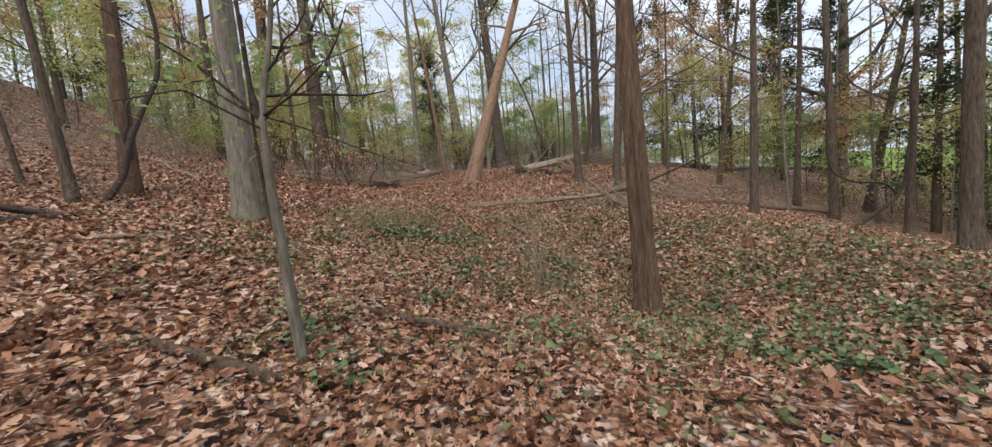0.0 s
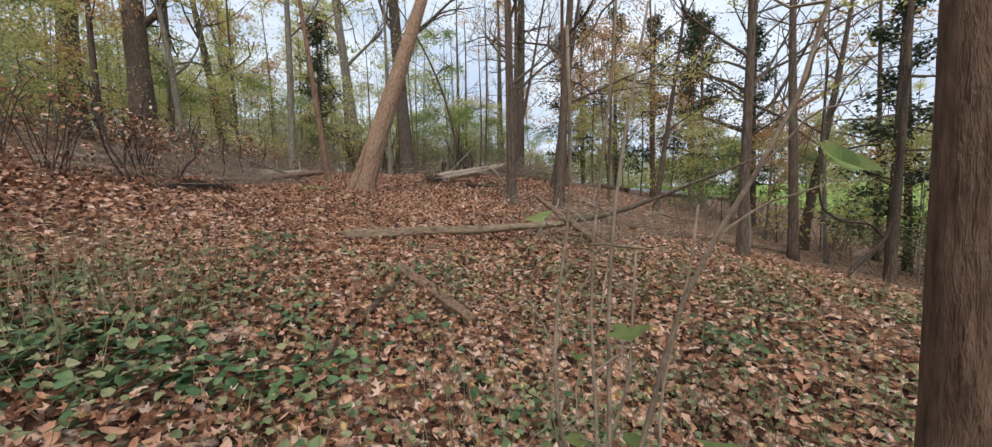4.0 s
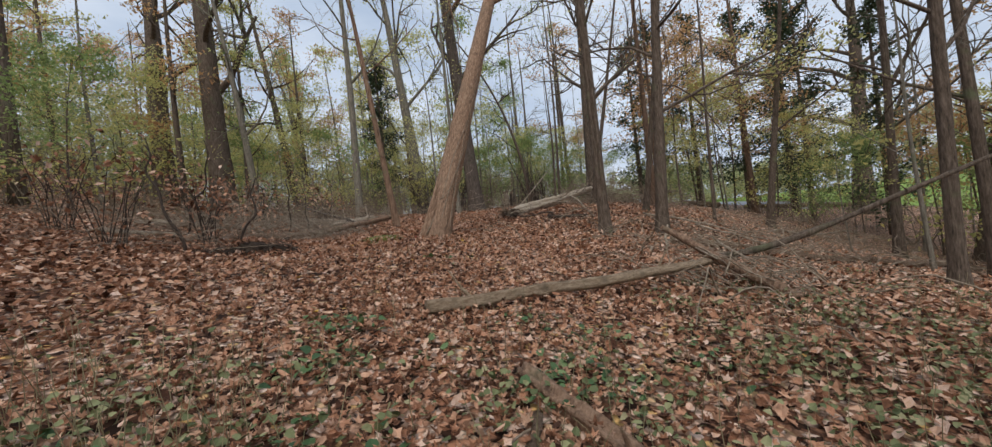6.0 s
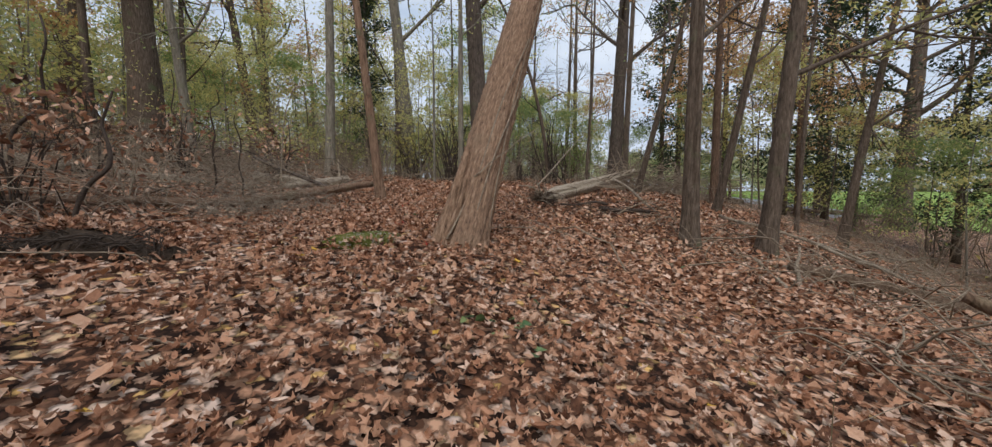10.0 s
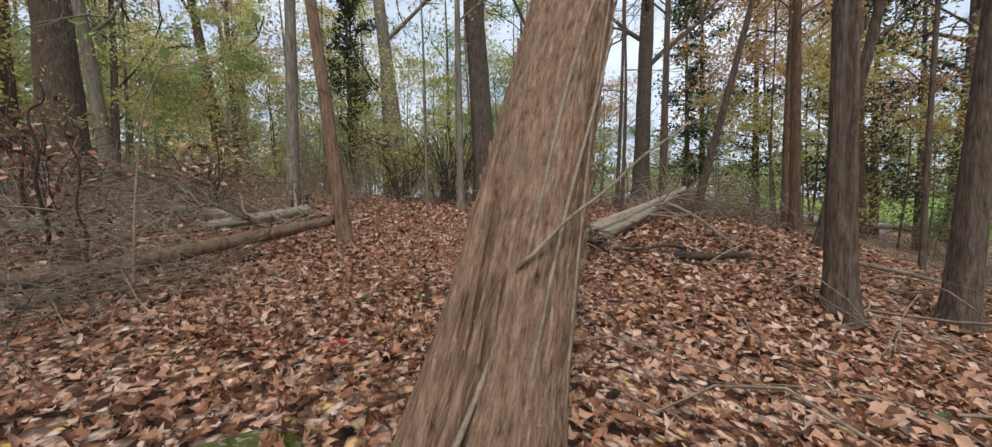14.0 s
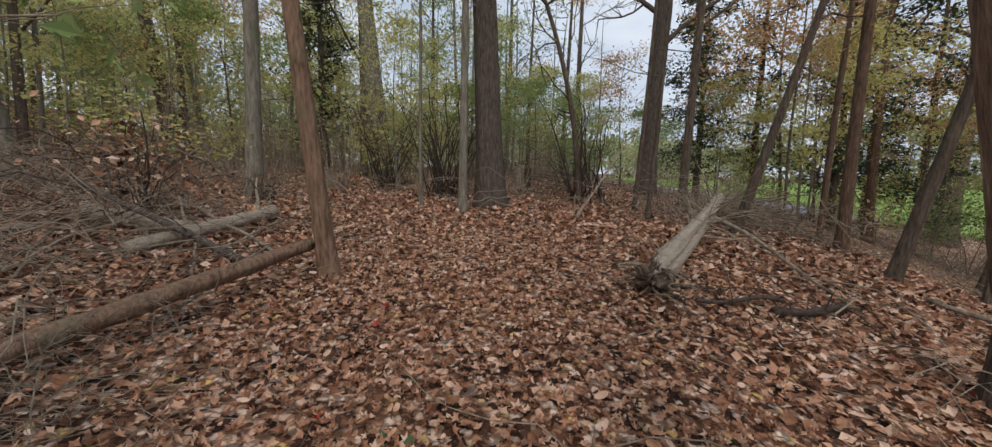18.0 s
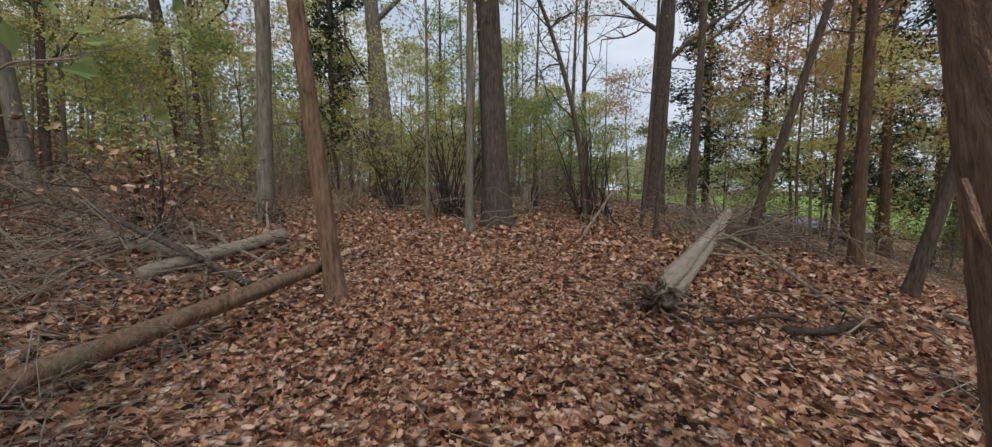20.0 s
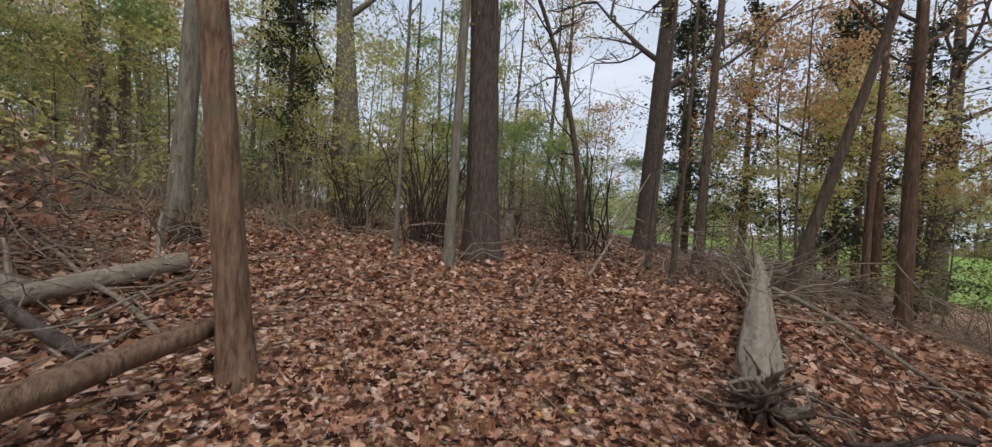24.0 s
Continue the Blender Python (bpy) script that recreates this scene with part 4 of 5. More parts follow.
bush(-0.3, 29.3, 46, 2.7, 2.0, None, 0, 0, twig_dark, "thicket of dark arching bare stems", 401, arch=0.7)
bush(-2.0, 31.2, 22, 2.6, 1.5, leaf_yellow, 260, 0.12, twig_dark, "thicket of dark stems with yellow leaves", 402)
bush(4.4, 31.2, 18, 1.8, 1.2, leaf_green, 200, 0.1, twig_dark, "dark tangled bush with a few green leaves", 403)
bush(7.6, 38.2, 20, 2.4, 1.6, leaf_green, 1300, 0.13, twig_grey, "dense light-green leafy bush", 404)
bush(2.2, 39.5, 20, 3.4, 2.4, leaf_green, 1300, 0.16, twig_grey, "tall light-green bush at the edge of the wood", 405)
b1 = bush(-9, 38, 10, 2.4, 1.8, leaf_yellow, 650, 0.14, twig_grey, "yellow-green leafy undergrowth bush", 406, join=True)
b2 = bush(-13, 36, 9, 2.8, 1.6, leaf_green, 600, 0.14, twig_grey, "leafy green undergrowth bush", 407, join=True)
bush(-5.4, 25.0, 14, 1.5, 0.8, leaf_brown, 300, 0.13, twig_dark, "dead brown leaves caught in tangled vines", 410, arch=0.6)
bush(-6.9, 23.2, 14, 1.6, 0.9, leaf_brown, 260, 0.13, twig_dark, "dead brown leaves hanging in tangled stems", 411, arch=0.6)
bush(-5.6, 17.9, 12, 1.5, 0.8, leaf_brown, 240, 0.13, twig_dark, "dead brown leaves hanging in crooked vines", 412, arch=0.6)
bush(-6.4, 16.5, 13, 1.7, 0.9, leaf_brown, 220, 0.13, twig_dark, "dead brown leaves hanging in dark tangled vines", 413, arch=0.6)
bush(-5.4, 19.3, 9, 1.2, 0.7, leaf_brown, 90, 0.12, twig_grey, "grey tangled canes with a few dead leaves", 414, arch=0.6)
bush(-7.4, 21.2, 13, 1.6, 0.9, leaf_brown, 200, 0.13, twig_dark, "dark tangled stems hung with dead leaves", 415, arch=0.6)
bush(-8.6, 18.0, 13, 1.8, 1.0, leaf_brown, 150, 0.13, twig_dark, "tall tangle of dark dead vines and leaves", 416, arch=0.6)
b3 = bush(-6.5, 32, 14, 1.5, 1.3, None, 0, 0, twig_grey, "bare grey-brown woody brush", 408, join=True)
b4 = bush(-7.2, 24.5, 15, 1.3, 1.4, leaf_brown, 40, 0.1, twig_grey, "bare brush with dead leaves caught in it", 409, join=True)
g = np.random.default_rng(55)
placed = 0
while placed < 85:
    bx, by = g.uniform(-40, 22), g.uniform(4, 62)
    s = 0.87 * bx + 0.49 * (by - 15)
    if s > 23 or (by < 31 and -7.0 < bx < 11) or (by < 14 and bx > -13) or (bx > 11 and by < 20):
        continue
    if bx < -6 and by < 26:
        src = (b3, b4, b3, b2)[int(g.integers(0, 4))]
    else:
        src = (b1, b2, b3, b1, b2, b3)[int(g.integers(0, 6))]
    sc = g.uniform(0.8, 1.5)
    copy_thing(src, Matrix.Translation((bx, by, gz(bx, by))) @ Matrix.Rotation(g.uniform(0, 6.28), 4, "Z") @ Matrix.Diagonal((sc, sc, sc * g.uniform(0.8, 1.2), 1)))
    placed += 1
for i in range(46):
    bx, by = g.uniform(-15, -5.5), g.uniform(19, 38)
    if bx > -7.5 and by < 26:
        continue
    sc = g.uniform(0.7, 1.1)
    copy_thing((b3, b3, b4, b3, b3, b1)[i % 6], Matrix.Translation((bx, by, gz(bx, by))) @ Matrix.Rotation(i, 4, "Z") @ Matrix.Diagonal((sc * 1.2, sc * 1.2, sc * 0.8, 1)))
for i in range(16):
    bx, by = g.uniform(-20, -11.5), g.uniform(5, 19)
    sc = g.uniform(0.6, 1.0)
    copy_thing((b3, b4)[i % 2], Matrix.Translation((bx, by, gz(bx, by))) @ Matrix.Rotation(i * 2.1, 4, "Z") @ Matrix.Diagonal((sc, sc, sc, 1)))
for i in range(34):
    bx, by = g.uniform(-9, 11), g.uniform(29.5, 41)
    sc = g.uniform(0.7, 1.2)
    if 22 < math.degrees(math.atan2(bx + 1.2, by - 17.5)) < 32 or (2.3 < bx < 5 and by > 32):
        continue
    copy_thing(b3, Matrix.Translation((bx, by, gz(bx, by))) @ Matrix.Rotation(i * 1.7, 4, "Z") @ Matrix.Diagonal((sc, sc, sc * g.uniform(1.2, 2.2), 1)))
for bx, by, sc in ((17.0, 27.5, 1.0), (19.5, 24.5, 1.1), (22.5, 28.5, 1.2), (25.5, 24.0, 1.2), (22.0, 18.5, 1.1), (26, 30, 1.2), (24, 14, 1.1), (27, 19, 1.2)):
    copy_thing(b3, Matrix.Translation((bx, by, gz(bx, by))) @ Matrix.Rotation(by, 4, "Z") @ Matrix.Diagonal((sc * 1.5, sc * 1.5, sc * 1.3, 1)))
for bx, by, sc in ((18.7, 16.8, 0.9), (20.5, 19.5, 1.0), (23, 18, 1.2), (21.5, 12, 1.1), (28, 25, 1.2), (22.5, 23.0, 0.8), (25.0, 33.0, 0.9), (13, 31.5, 0.8), (20, 30.5, 0.9), (24, 20, 1.0), (17.5, 12.5, 0.8)):
    copy_thing(b2, Matrix.Translation((bx, by, gz(bx, by))) @ Matrix.Rotation(bx, 4, "Z") @ Matrix.Diagonal((sc, sc, sc, 1)))

# ---- fallen wood ----
tip = on_ground(-0.42, 13.02, 0.11)
cross = np.array([4.0, 14.6, 0.98])
log_between("fallen_log", tip, cross, 0.082, 0.06, log_tan, "weathered pale fallen log propped at one end", 501, 0.016, ridge=0.11, sag=-0.04, stubs=3, stub_len=0.35)
log_between("fallen_branch", cross - [0.2, -0.1, 0.0], (7.5, 13.0, 2.33), 0.06, 0.02, bark_dark, "long bare branch slanting up from a log", 502, 0.025, sag=-0.15, category="fallen branch", stubs=3, seg=12)
log_between("fallen_log", (3.46, 15.27, 1.52), on_ground(4.35, 13.5, 0.05), 0.05, 0.085, bark_brown, "brown fallen log lying across another", 503, 0.015, stubs=2)
log_between("fallen_log", on_ground(5.6, 19.2, 0.1), on_ground(8.4, 18.0, 0.08), 0.11, 0.1, rotten_wood, "dark crooked log on the ground", 504, 0.02)
log_between("fallen_log", on_ground(8.4, 18.0, 0.08), on_ground(15.6, 19.8, 0.1), 0.1, 0.06, rotten_wood, "dark crooked log on the slope", 505, 0.02, stubs=2)
log_between("rotten_log", on_ground(0.42, 11.5, 0.07), on_ground(1.12, 10.2, 0.06), 0.085, 0.07, bark_brown, "short crumbling brown log with open grain", 506, 0.02, ridge=0.16, seg=26, category="rotten log", stubs=1, stub_len=0.2)
log_between("fallen_branch", on_ground(0.42, 11.0, 0.03), on_ground(-0.05, 9.4, 0.03), 0.035, 0.025, rotten_wood, "dead branch half sunk in the leaves", 507, 0.04, category="fallen branch", seg=10)
log_between("fallen_log", (-2.47, 22.9, gz(-2.47, 22.9) + 0.38), on_ground(-4.15, 20.3, 0.12), 0.078, 0.095, bark_brown, "long reddish-brown log resting against a trunk", 508, 0.006, ridge=0.03, seg=24)
log_between("fallen_log", on_ground(-4.15, 20.29, 0.12), on_ground(-5.9, 17.7, 0.08), 0.095, 0.05, bark_brown, "tapering end of a reddish-brown fallen log", 509, 0.02, stubs=2)
log_between("fallen_log", on_ground(-5.85, 24.6, 0.14), on_ground(-4.25, 24.0, 0.16), 0.12, 0.1, bleached_wood, "pale grey fallen log in the brush", 510, 0.01)
log_between("fallen_log", on_ground(-4.55, 23.1, 0.14), on_ground(-3.55, 25.2, 0.24), 0.075, 0.11, bleached_wood, "pale grey fallen log crossing another", 511, 0.012, stubs=2)
log_between("fallen_branch", on_ground(-3.26, 23.05, 0.1), on_ground(-5.7, 24.2, 0.68), 0.055, 0.035, bark_charcoal, "dark brown branch slanting over the logs", 512, 0.02, category="fallen branch", stubs=6, seg=10)
log_between("fallen_branch", on_ground(-3.06, 23.58, 0.06), on_ground(-4.9, 25.1, 0.35), 0.028, 0.02, dead_wood, "pale thin branch lying over the logs", 527, 0.02, category="fallen branch", stubs=2, seg=9)
log_between("fallen_log", on_ground(-9.0, 20.5, 0.1), on_ground(-6.0, 22.2, 0.1), 0.1, 0.08, dead_wood, "mossy grey log in the brush", 513, 0.02)


def leaning_sticks():
    g = np.random.default_rng(545)
    for i in range(11):
        u = i / 10
        a = np.array([3.0 + 1.0 * u + g.normal(0, 0.08), 14.45 + 0.25 * u, gz(3.2, 14.4) + 0.25 + 0.35 * u + g.normal(0, 0.05)])
        b = on_ground(a[0] + g.uniform(0.5, 0.95), a[1] - g.uniform(0.7, 1.2), 0.02)
        r = g.uniform(0.007, 0.014)
        log_between("stick", a, b, r, r * 0.6, (dead_wood, twig_grey)[i % 2], ("bleached straight stick leaning on a log", "grey straight stick leaning on a log")[i % 2], 546 + i, 0.02, seg=7, ridge=0.03, category="stick", group="sticks", n=10)


leaning_sticks()


def snag():
    a, b = on_ground(1.55, 21.85, 0.16), np.array([5.65, 25.6, gz(5.65, 25.6) + 0.72])
    ob = thing("fallen_log", *a, "bleached fallen trunk with torn roots at one end", "fallen log", "fallen wood")
    pts = wander(a, b, -0.03, 0.008, 34, 520) - a
    r = np.concatenate([np.linspace(0.1, 0.19, 5), np.linspace(0.19, 0.1, 29)])
    Geo().tube(pts, r, 40, 0.07, 521, lobes=7, grooves=((0.9, 0.07, 0.4, 0.2, 3.2), (2.2, 0.06, 0.3, 1.0, 4.4), (4.0, 0.08, 0.4, 0.1, 4.0), (5.3, 0.07, 0.35, 0.4, 3.0))).link("stem", bleached_wood, ob)
    g = np.random.default_rng(522)
    clod = wander(pts[0] + [-0.05, -0.05, -0.08], pts[3] + [0, 0, -0.1], 0, 0.05, 8, 9)
    clump = Geo().tube(clod, 0.05 + 0.17 * np.sin(np.linspace(0.4, 2.8, 8)), 16, 0.2, 12).link("soil_clod", soil_dark, ob)
    for i in range(70):
        d = np.array([-0.72, -0.68, 0]) * g.uniform(-0.3, 0.5) + g.normal(0, 0.55, 3)
        d /= np.linalg.norm(d)
        L = g.uniform(0.2, 0.5) if i % 6 else 0.7
        e = pts[0] + d * L
        e[2] = max(e[2], -0.2)
        Geo().tube(wander(pts[0] + d * 0.05, e, 0, 0.28, 7, 530 + i), np.linspace(0.024, 0.004, 7) * g.uniform(0.3, 1.3), 6, 0.15, i).link("root", rotten_wood if i % 3 else dead_wood, clump)
    for i in range(34):
        k = int(g.integers(14, 34))
        d = np.array([g.normal(0.4, 0.7), g.normal(0.1, 0.7), abs(g.normal(0.35, 0.4))])
        Geo().tube(wander(pts[k], pts[k] + d * g.uniform(0.6, 1.6), -0.05, 0.08, 8, 560 + i), np.linspace(0.018, 0.004, 8) * g.uniform(0.6, 1.6), 5, cap=False).link("side_branch", twig_grey, ob)
    k = 22
    Geo().tube(wander(pts[k], on_ground(4.5, 21.4, 0.03) - a, 0.05, 0.03, 14, 590), np.linspace(0.045, 0.015, 14), 8, 0.05, 3).link("side_branch", dead_wood, ob)


snag()
log_between("fallen_branch", on_ground(1.9, 21.5, 0.12), on_ground(2.95, 21.35, 0.2), 0.022, 0.03, twig_dark, "thin dark twisted branch on the leaves", 514, 0.06, category="fallen branch", seg=8, stubs=2, stub_len=0.3)
log_between("fallen_branch", on_ground(2.75, 21.25, 0.13), on_ground(4.05, 21.5, 0.13), 0.055, 0.045, twig_dark, "dark rotten branch on the leaves", 515, 0.03, category="fallen branch", ridge=0.1, seg=12, stubs=3, stub_len=0.25)
log_between("leaning_stick", on_ground(2.37, 26.2, 0.0), on_ground(4.9, 28.0, 2.3), 0.03, 0.012, dead_wood, "pale stick leaning up through the thicket", 516, 0.01, category="stick", seg=8)
log_between("fallen_branch", on_ground(-1.05, 5.62, 0.03), on_ground(0.55, 4.95, 0.05), 0.03, 0.04, rotten_wood, "brown branch lying in the leaves", 517, 0.02, category="fallen branch", seg=10)
log_between("fallen_log", on_ground(-2.54, 4.72, 0.04), on_ground(-1.12, 4.15, 0.04), 0.06, 0.055, rotten_wood, "short brown log in the leaves", 518, 0.02)
log_between("fallen_branch", on_ground(4.0, 6.06, 0.03), on_ground(4.25, 4.2, 0.05), 0.025, 0.045, dead_wood, "crooked pale branch in the ground cover", 519, 0.05, category="fallen branch", seg=10)
log_between("fallen_branch", on_ground(5.6, 19.3, 0.05), on_ground(4.35, 17.85, 0.04), 0.05, 0.035, dead_wood, "pale crooked branch lying by dark trunks", 541, 0.08, category="fallen branch", seg=10, stubs=3, stub_len=0.4)
log_between("fallen_branch", on_ground(5.15, 18.5, 0.0), on_ground(5.35, 18.75, 0.6), 0.04, 0.02, dead_wood, "short pale branch standing out of the leaves", 542, 0.06, category="fallen branch", seg=9, stubs=2, stub_len=0.3)
log_between("fallen_branch", on_ground(6.6, 19.6, 0.5), on_ground(8.4, 18.6, 0.25), 0.03, 0.02, dead_wood, "pale bare branch caught on the slope", 543, 0.05, category="fallen branch", seg=9, stubs=4, stub_len=0.5)


log_between("fallen_log", on_ground(-12.4, 9.6, 0.08), on_ground(-10.9, 10.7, 0.08), 0.09, 0.07, dead_wood, "pale fallen log lying on the bank", 561, 0.02, stubs=2)
log_between("fallen_branch", on_ground(-10.6, 14.9, 0.1), on_ground(-8.4, 13.4, 0.06), 0.06, 0.04, dead_wood, "pale broken branch on the bank", 562, 0.03, category="fallen branch", stubs=3)


def arched_branch():
    line = np.array([(-8.75, 6.5, 2.15), (-8.44, 6.99, 2.12), (-8.38, 7.13, 1.85), (-8.32, 7.23, 2.1), (-8.21, 7.44, 2.2), (-8.09, 7.65, 2.05), (-7.89, 7.98, 1.88), (-7.6, 8.4, 1.72), (-7.2, 8.8, 1.6)])
    ob = thing("fallen_branch", *line[0], "thick black twisted fallen branch arching off the ground", "fallen branch", "fallen wood")
    t = np.linspace(0, len(line) - 1, 50)
    q = np.stack([np.interp(t, np.arange(len(line)), line[:, i]) for i in range(3)], -1) - line[0]
    for _ in range(3):
        q[1:-1] = (q[:-2] + 2 * q[1:-1] + q[2:]) / 4
    Geo().tube(q, np.linspace(0.09, 0.05, 50), 12, 0.08, 5).link("stem", twig_dark, ob)
    p = wander(q[14] + [0, 0, -0.2], q[44] + [0.3, 0.1, -0.05], 0, 0.03, 14, 8)
    Geo().tube(p, np.linspace(0.07, 0.05, 14), 10, 0.08, 6).link("side_branch", twig_dark, ob)


arched_branch()
log_between("fallen_branch", on_ground(-5.8, 7.6, 0.05), on_ground(-4.4, 8.6, 0.05), 0.04, 0.03, dead_wood, "grey branch lying in the leaves", 521, 0.03, category="fallen branch", seg=10)
log_between("fallen_log", on_ground(-8.0, 18.2, 0.1), on_ground(-3.9, 19.6, 0.06), 0.07, 0.05, dead_wood, "thin grey log at the foot of the bank", 522, 0.02)
log_between("fallen_log", on_ground(20, 36, 0.15), on_ground(32, 37.5, 0.2), 0.16, 0.12, rotten_wood, "long dark log at the meadow edge", 523, 0.02)
log_between("fallen_log", on_ground(14, 33.5, 0.2), on_ground(18, 36, 0.25), 0.22, 0.2, rotten_wood, "thick dark log behind the trees", 524, 0.02)
log_between("fallen_branch", on_ground(11.0, 22.5, 0.05), on_ground(16.5, 24.5, 0.3), 0.06, 0.03, dead_wood, "pale fallen branch on the slope", 525, 0.03, category="fallen branch", stubs=4)
log_between("fallen_branch", on_ground(6.2, 22.0, 0.1), on_ground(8.5, 19.3, 0.3), 0.04, 0.02, dead_wood, "pale broken branch on the slope", 526, 0.04, category="fallen branch", stubs=5)


# twisted vine that hangs between trunks in the east
def vine():
    ob = thing("vine", 12.5, 15.3, gz(12.5, 15.3), "thick dark twisted hanging vine", "vine", "vines")
    a = [(0, 0, 0.0), (0.7, 0.1, 0.4), (1.5, 0.1, 0.9), (1.8, 0.1, 1.5), (1.7, 0.0, 2.2), (2.0, 0.1, 3.2), (1.9, 0.1, 4.6), (2.1, 0.0, 6.0)]
    b = [(1.55, 0.1, 1.0), (1.2, 0.2, 1.45), (0.2, 0.3, 1.55), (-0.5, 0.3, 1.9), (-0.8, 0.2, 2.6), (-0.75, 0.2, 4.0), (-0.6, 0.2, 6.0)]
    for line, r in ((a, 0.07), (b, 0.04)):
        p = np.array(line, float)
        t = np.linspace(0, len(p) - 1, 40)
        q = np.stack([np.interp(t, np.arange(len(p)), p[:, i]) for i in range(3)], -1)
        for _ in range(3):
            q[1:-1] = (q[:-2] + 2 * q[1:-1] + q[2:]) / 4
        Geo().tube(q, np.linspace(r, r * 0.5, 40), 10, 0.08, 7).link("stem", twig_dark, ob)


vine()


def loose_sticks():
    g = np.random.default_rng(640)
    spots = [(g.uniform(-6.2, -3.5), g.uniform(21.4, 25.6), 1.3, g.uniform(0.009, 0.02)) for _ in range(44)] + [(g.uniform(-8.0, -4.9), g.uniform(19.0, 27.0), 1.2, g.uniform(0.008, 0.018)) for _ in range(34)] + [(g.normal(5.5, 1.0), g.normal(24.3, 0.9), 1.3, g.uniform(0.009, 0.018)) for _ in range(14)] + [(np.interp(y, [0, 8, 16, 24], [0.6, 0.1, -0.8, -0.5]) + g.normal(0, 2.2), y, 0.5, 0.009) for y in g.uniform(3, 23, 26)] + [(g.normal(4.3, 0.7), g.normal(14.2, 0.7), 1.1, 0.014) for _ in range(8)]
    for i, (x, y, long, r) in enumerate(spots):
        a, L = g.uniform(0, 3.14), long * g.uniform(0.6, 1.4)
        lift = 0.03 if long < 0.6 else g.uniform(0.05, 0.55)
        log_between("stick", on_ground(x, y, 0.03), on_ground(x + L * np.cos(a), y + L * np.sin(a), lift), r, r * 0.5, (dead_wood, twig_grey, rotten_wood)[i % 3], ("bleached bare stick lying on the leaves", "grey bare stick lying on the leaves", "brown rotten stick lying on the leaves")[i % 3], 650 + i, 0.05, seg=7, ridge=0.03, category="stick", group="sticks", n=10)


loose_sticks()


def trunk_vine():
    line = np.array([(-8.1, 9.7, 1.72), (-7.9, 9.83, 1.8), (-7.63, 10.14, 2.41), (-7.51, 10.27, 3.13), (-7.3, 10.49, 3.87), (-7.03, 10.75, 4.64), (-7.0, 10.89, 5.69), (-7.2, 10.8, 7.5)])
    ob = thing("vine", *line[1], "thick dark vine rising beside a brown trunk", "vine", "vines")
    t = np.linspace(0, len(line) - 1, 50)
    q = np.stack([np.interp(t, np.arange(len(line)), line[:, i]) for i in range(3)], -1) - line[1]
    for _ in range(3):
        q[1:-1] = (q[:-2] + 2 * q[1:-1] + q[2:]) / 4
    Geo().tube(q, np.linspace(0.085, 0.04, 50), 10, 0.1, 2).link("stem", twig_dark, ob)
    p = wander(q[16], q[30] + [-0.35, 0, 0.1], 0, 0.12, 14, 9)
    Geo().tube(p, np.linspace(0.06, 0.03, 14), 9, 0.1, 3).link("side_branch", twig_dark, ob)


trunk_vine()


# ---- mossy stone by the leaning tree, stump, hollow under the bank ----
def mossy_mound():
    x, y = -1.66, 17.26
    ob = thing("mossy_stump", x, y, gz(x, y), "low flat mossy stump half buried in leaves", "stump")
    g = np.random.default_rng(600)
    n, m = 9, 28
    th = np.linspace(0, 2 * np.pi, m, endpoint=False)
    lump = 1 + 0.12 * np.sin(3 * th + 1) + 0.08 * np.sin(5 * th)
    verts = []
    for i in range(n):
        s = i / (n - 1)
        r = np.sin(s * np.pi / 2) ** 0.7
        for j in range(m):
            rr = r * lump[j]
            u, w = 0.46 * rr * np.cos(th[j]), 0.19 * rr * np.sin(th[j]) * (1 + 0.5 * np.cos(th[j]))
            verts.append((0.85 * u - 0.53 * w, 0.53 * u + 0.85 * w, 0.12 * np.cos(s * np.pi / 2) ** 0.6 + g.normal(0, 0.007) - 0.02 * s))
    i = (np.arange(n - 1)[:, None] * m + np.arange(m)).ravel()
    j = (np.arange(n - 1)[:, None] * m + (np.arange(m) + 1) % m).ravel()
    geo = Geo()
    geo.add(np.array(verts), quads=np.stack([i, i + m, j + m, j], -1))
    geo.link("cap", moss, ob)


mossy_mound()


def broken_stump(x, y, h, r, seed, label, mat=dead_wood):
    ob = thing("broken_stump", x, y, gz(x, y), label, "stump", "stumps")
    p = wander((0, 0, -0.1), (0.05, 0, h), 0, 0.02, 16, seed)
    Geo().tube(p, np.linspace(r * 1.2, r * 0.8, 16), 18, 0.12, seed).link("trunk", mat, ob)
    g = np.random.default_rng(seed)
    for i in range(5):
        a = np.array([*g.normal(0, r * 0.5, 2), h - 0.05])
        Geo().tube(wander(a, a + [g.normal(0, 0.05), g.normal(0, 0.05), g.uniform(0.1, 0.35)], 0, 0.05, 5, i), np.linspace(r * 0.35, 0.01, 5), 6).link("splinter", rotten_wood, ob)


broken_stump(2.6, 32.0, 0.95, 0.17, 611, "pale broken stump with a jagged dark top")
broken_stump(2.95, 32.1, 0.85, 0.15, 612, "dark broken stump beside a pale one", twig_dark)
broken_stump(-4.35, 27.1, 0.35, 0.2, 613, "low rotten knob at the foot of a trunk", soil_dark)


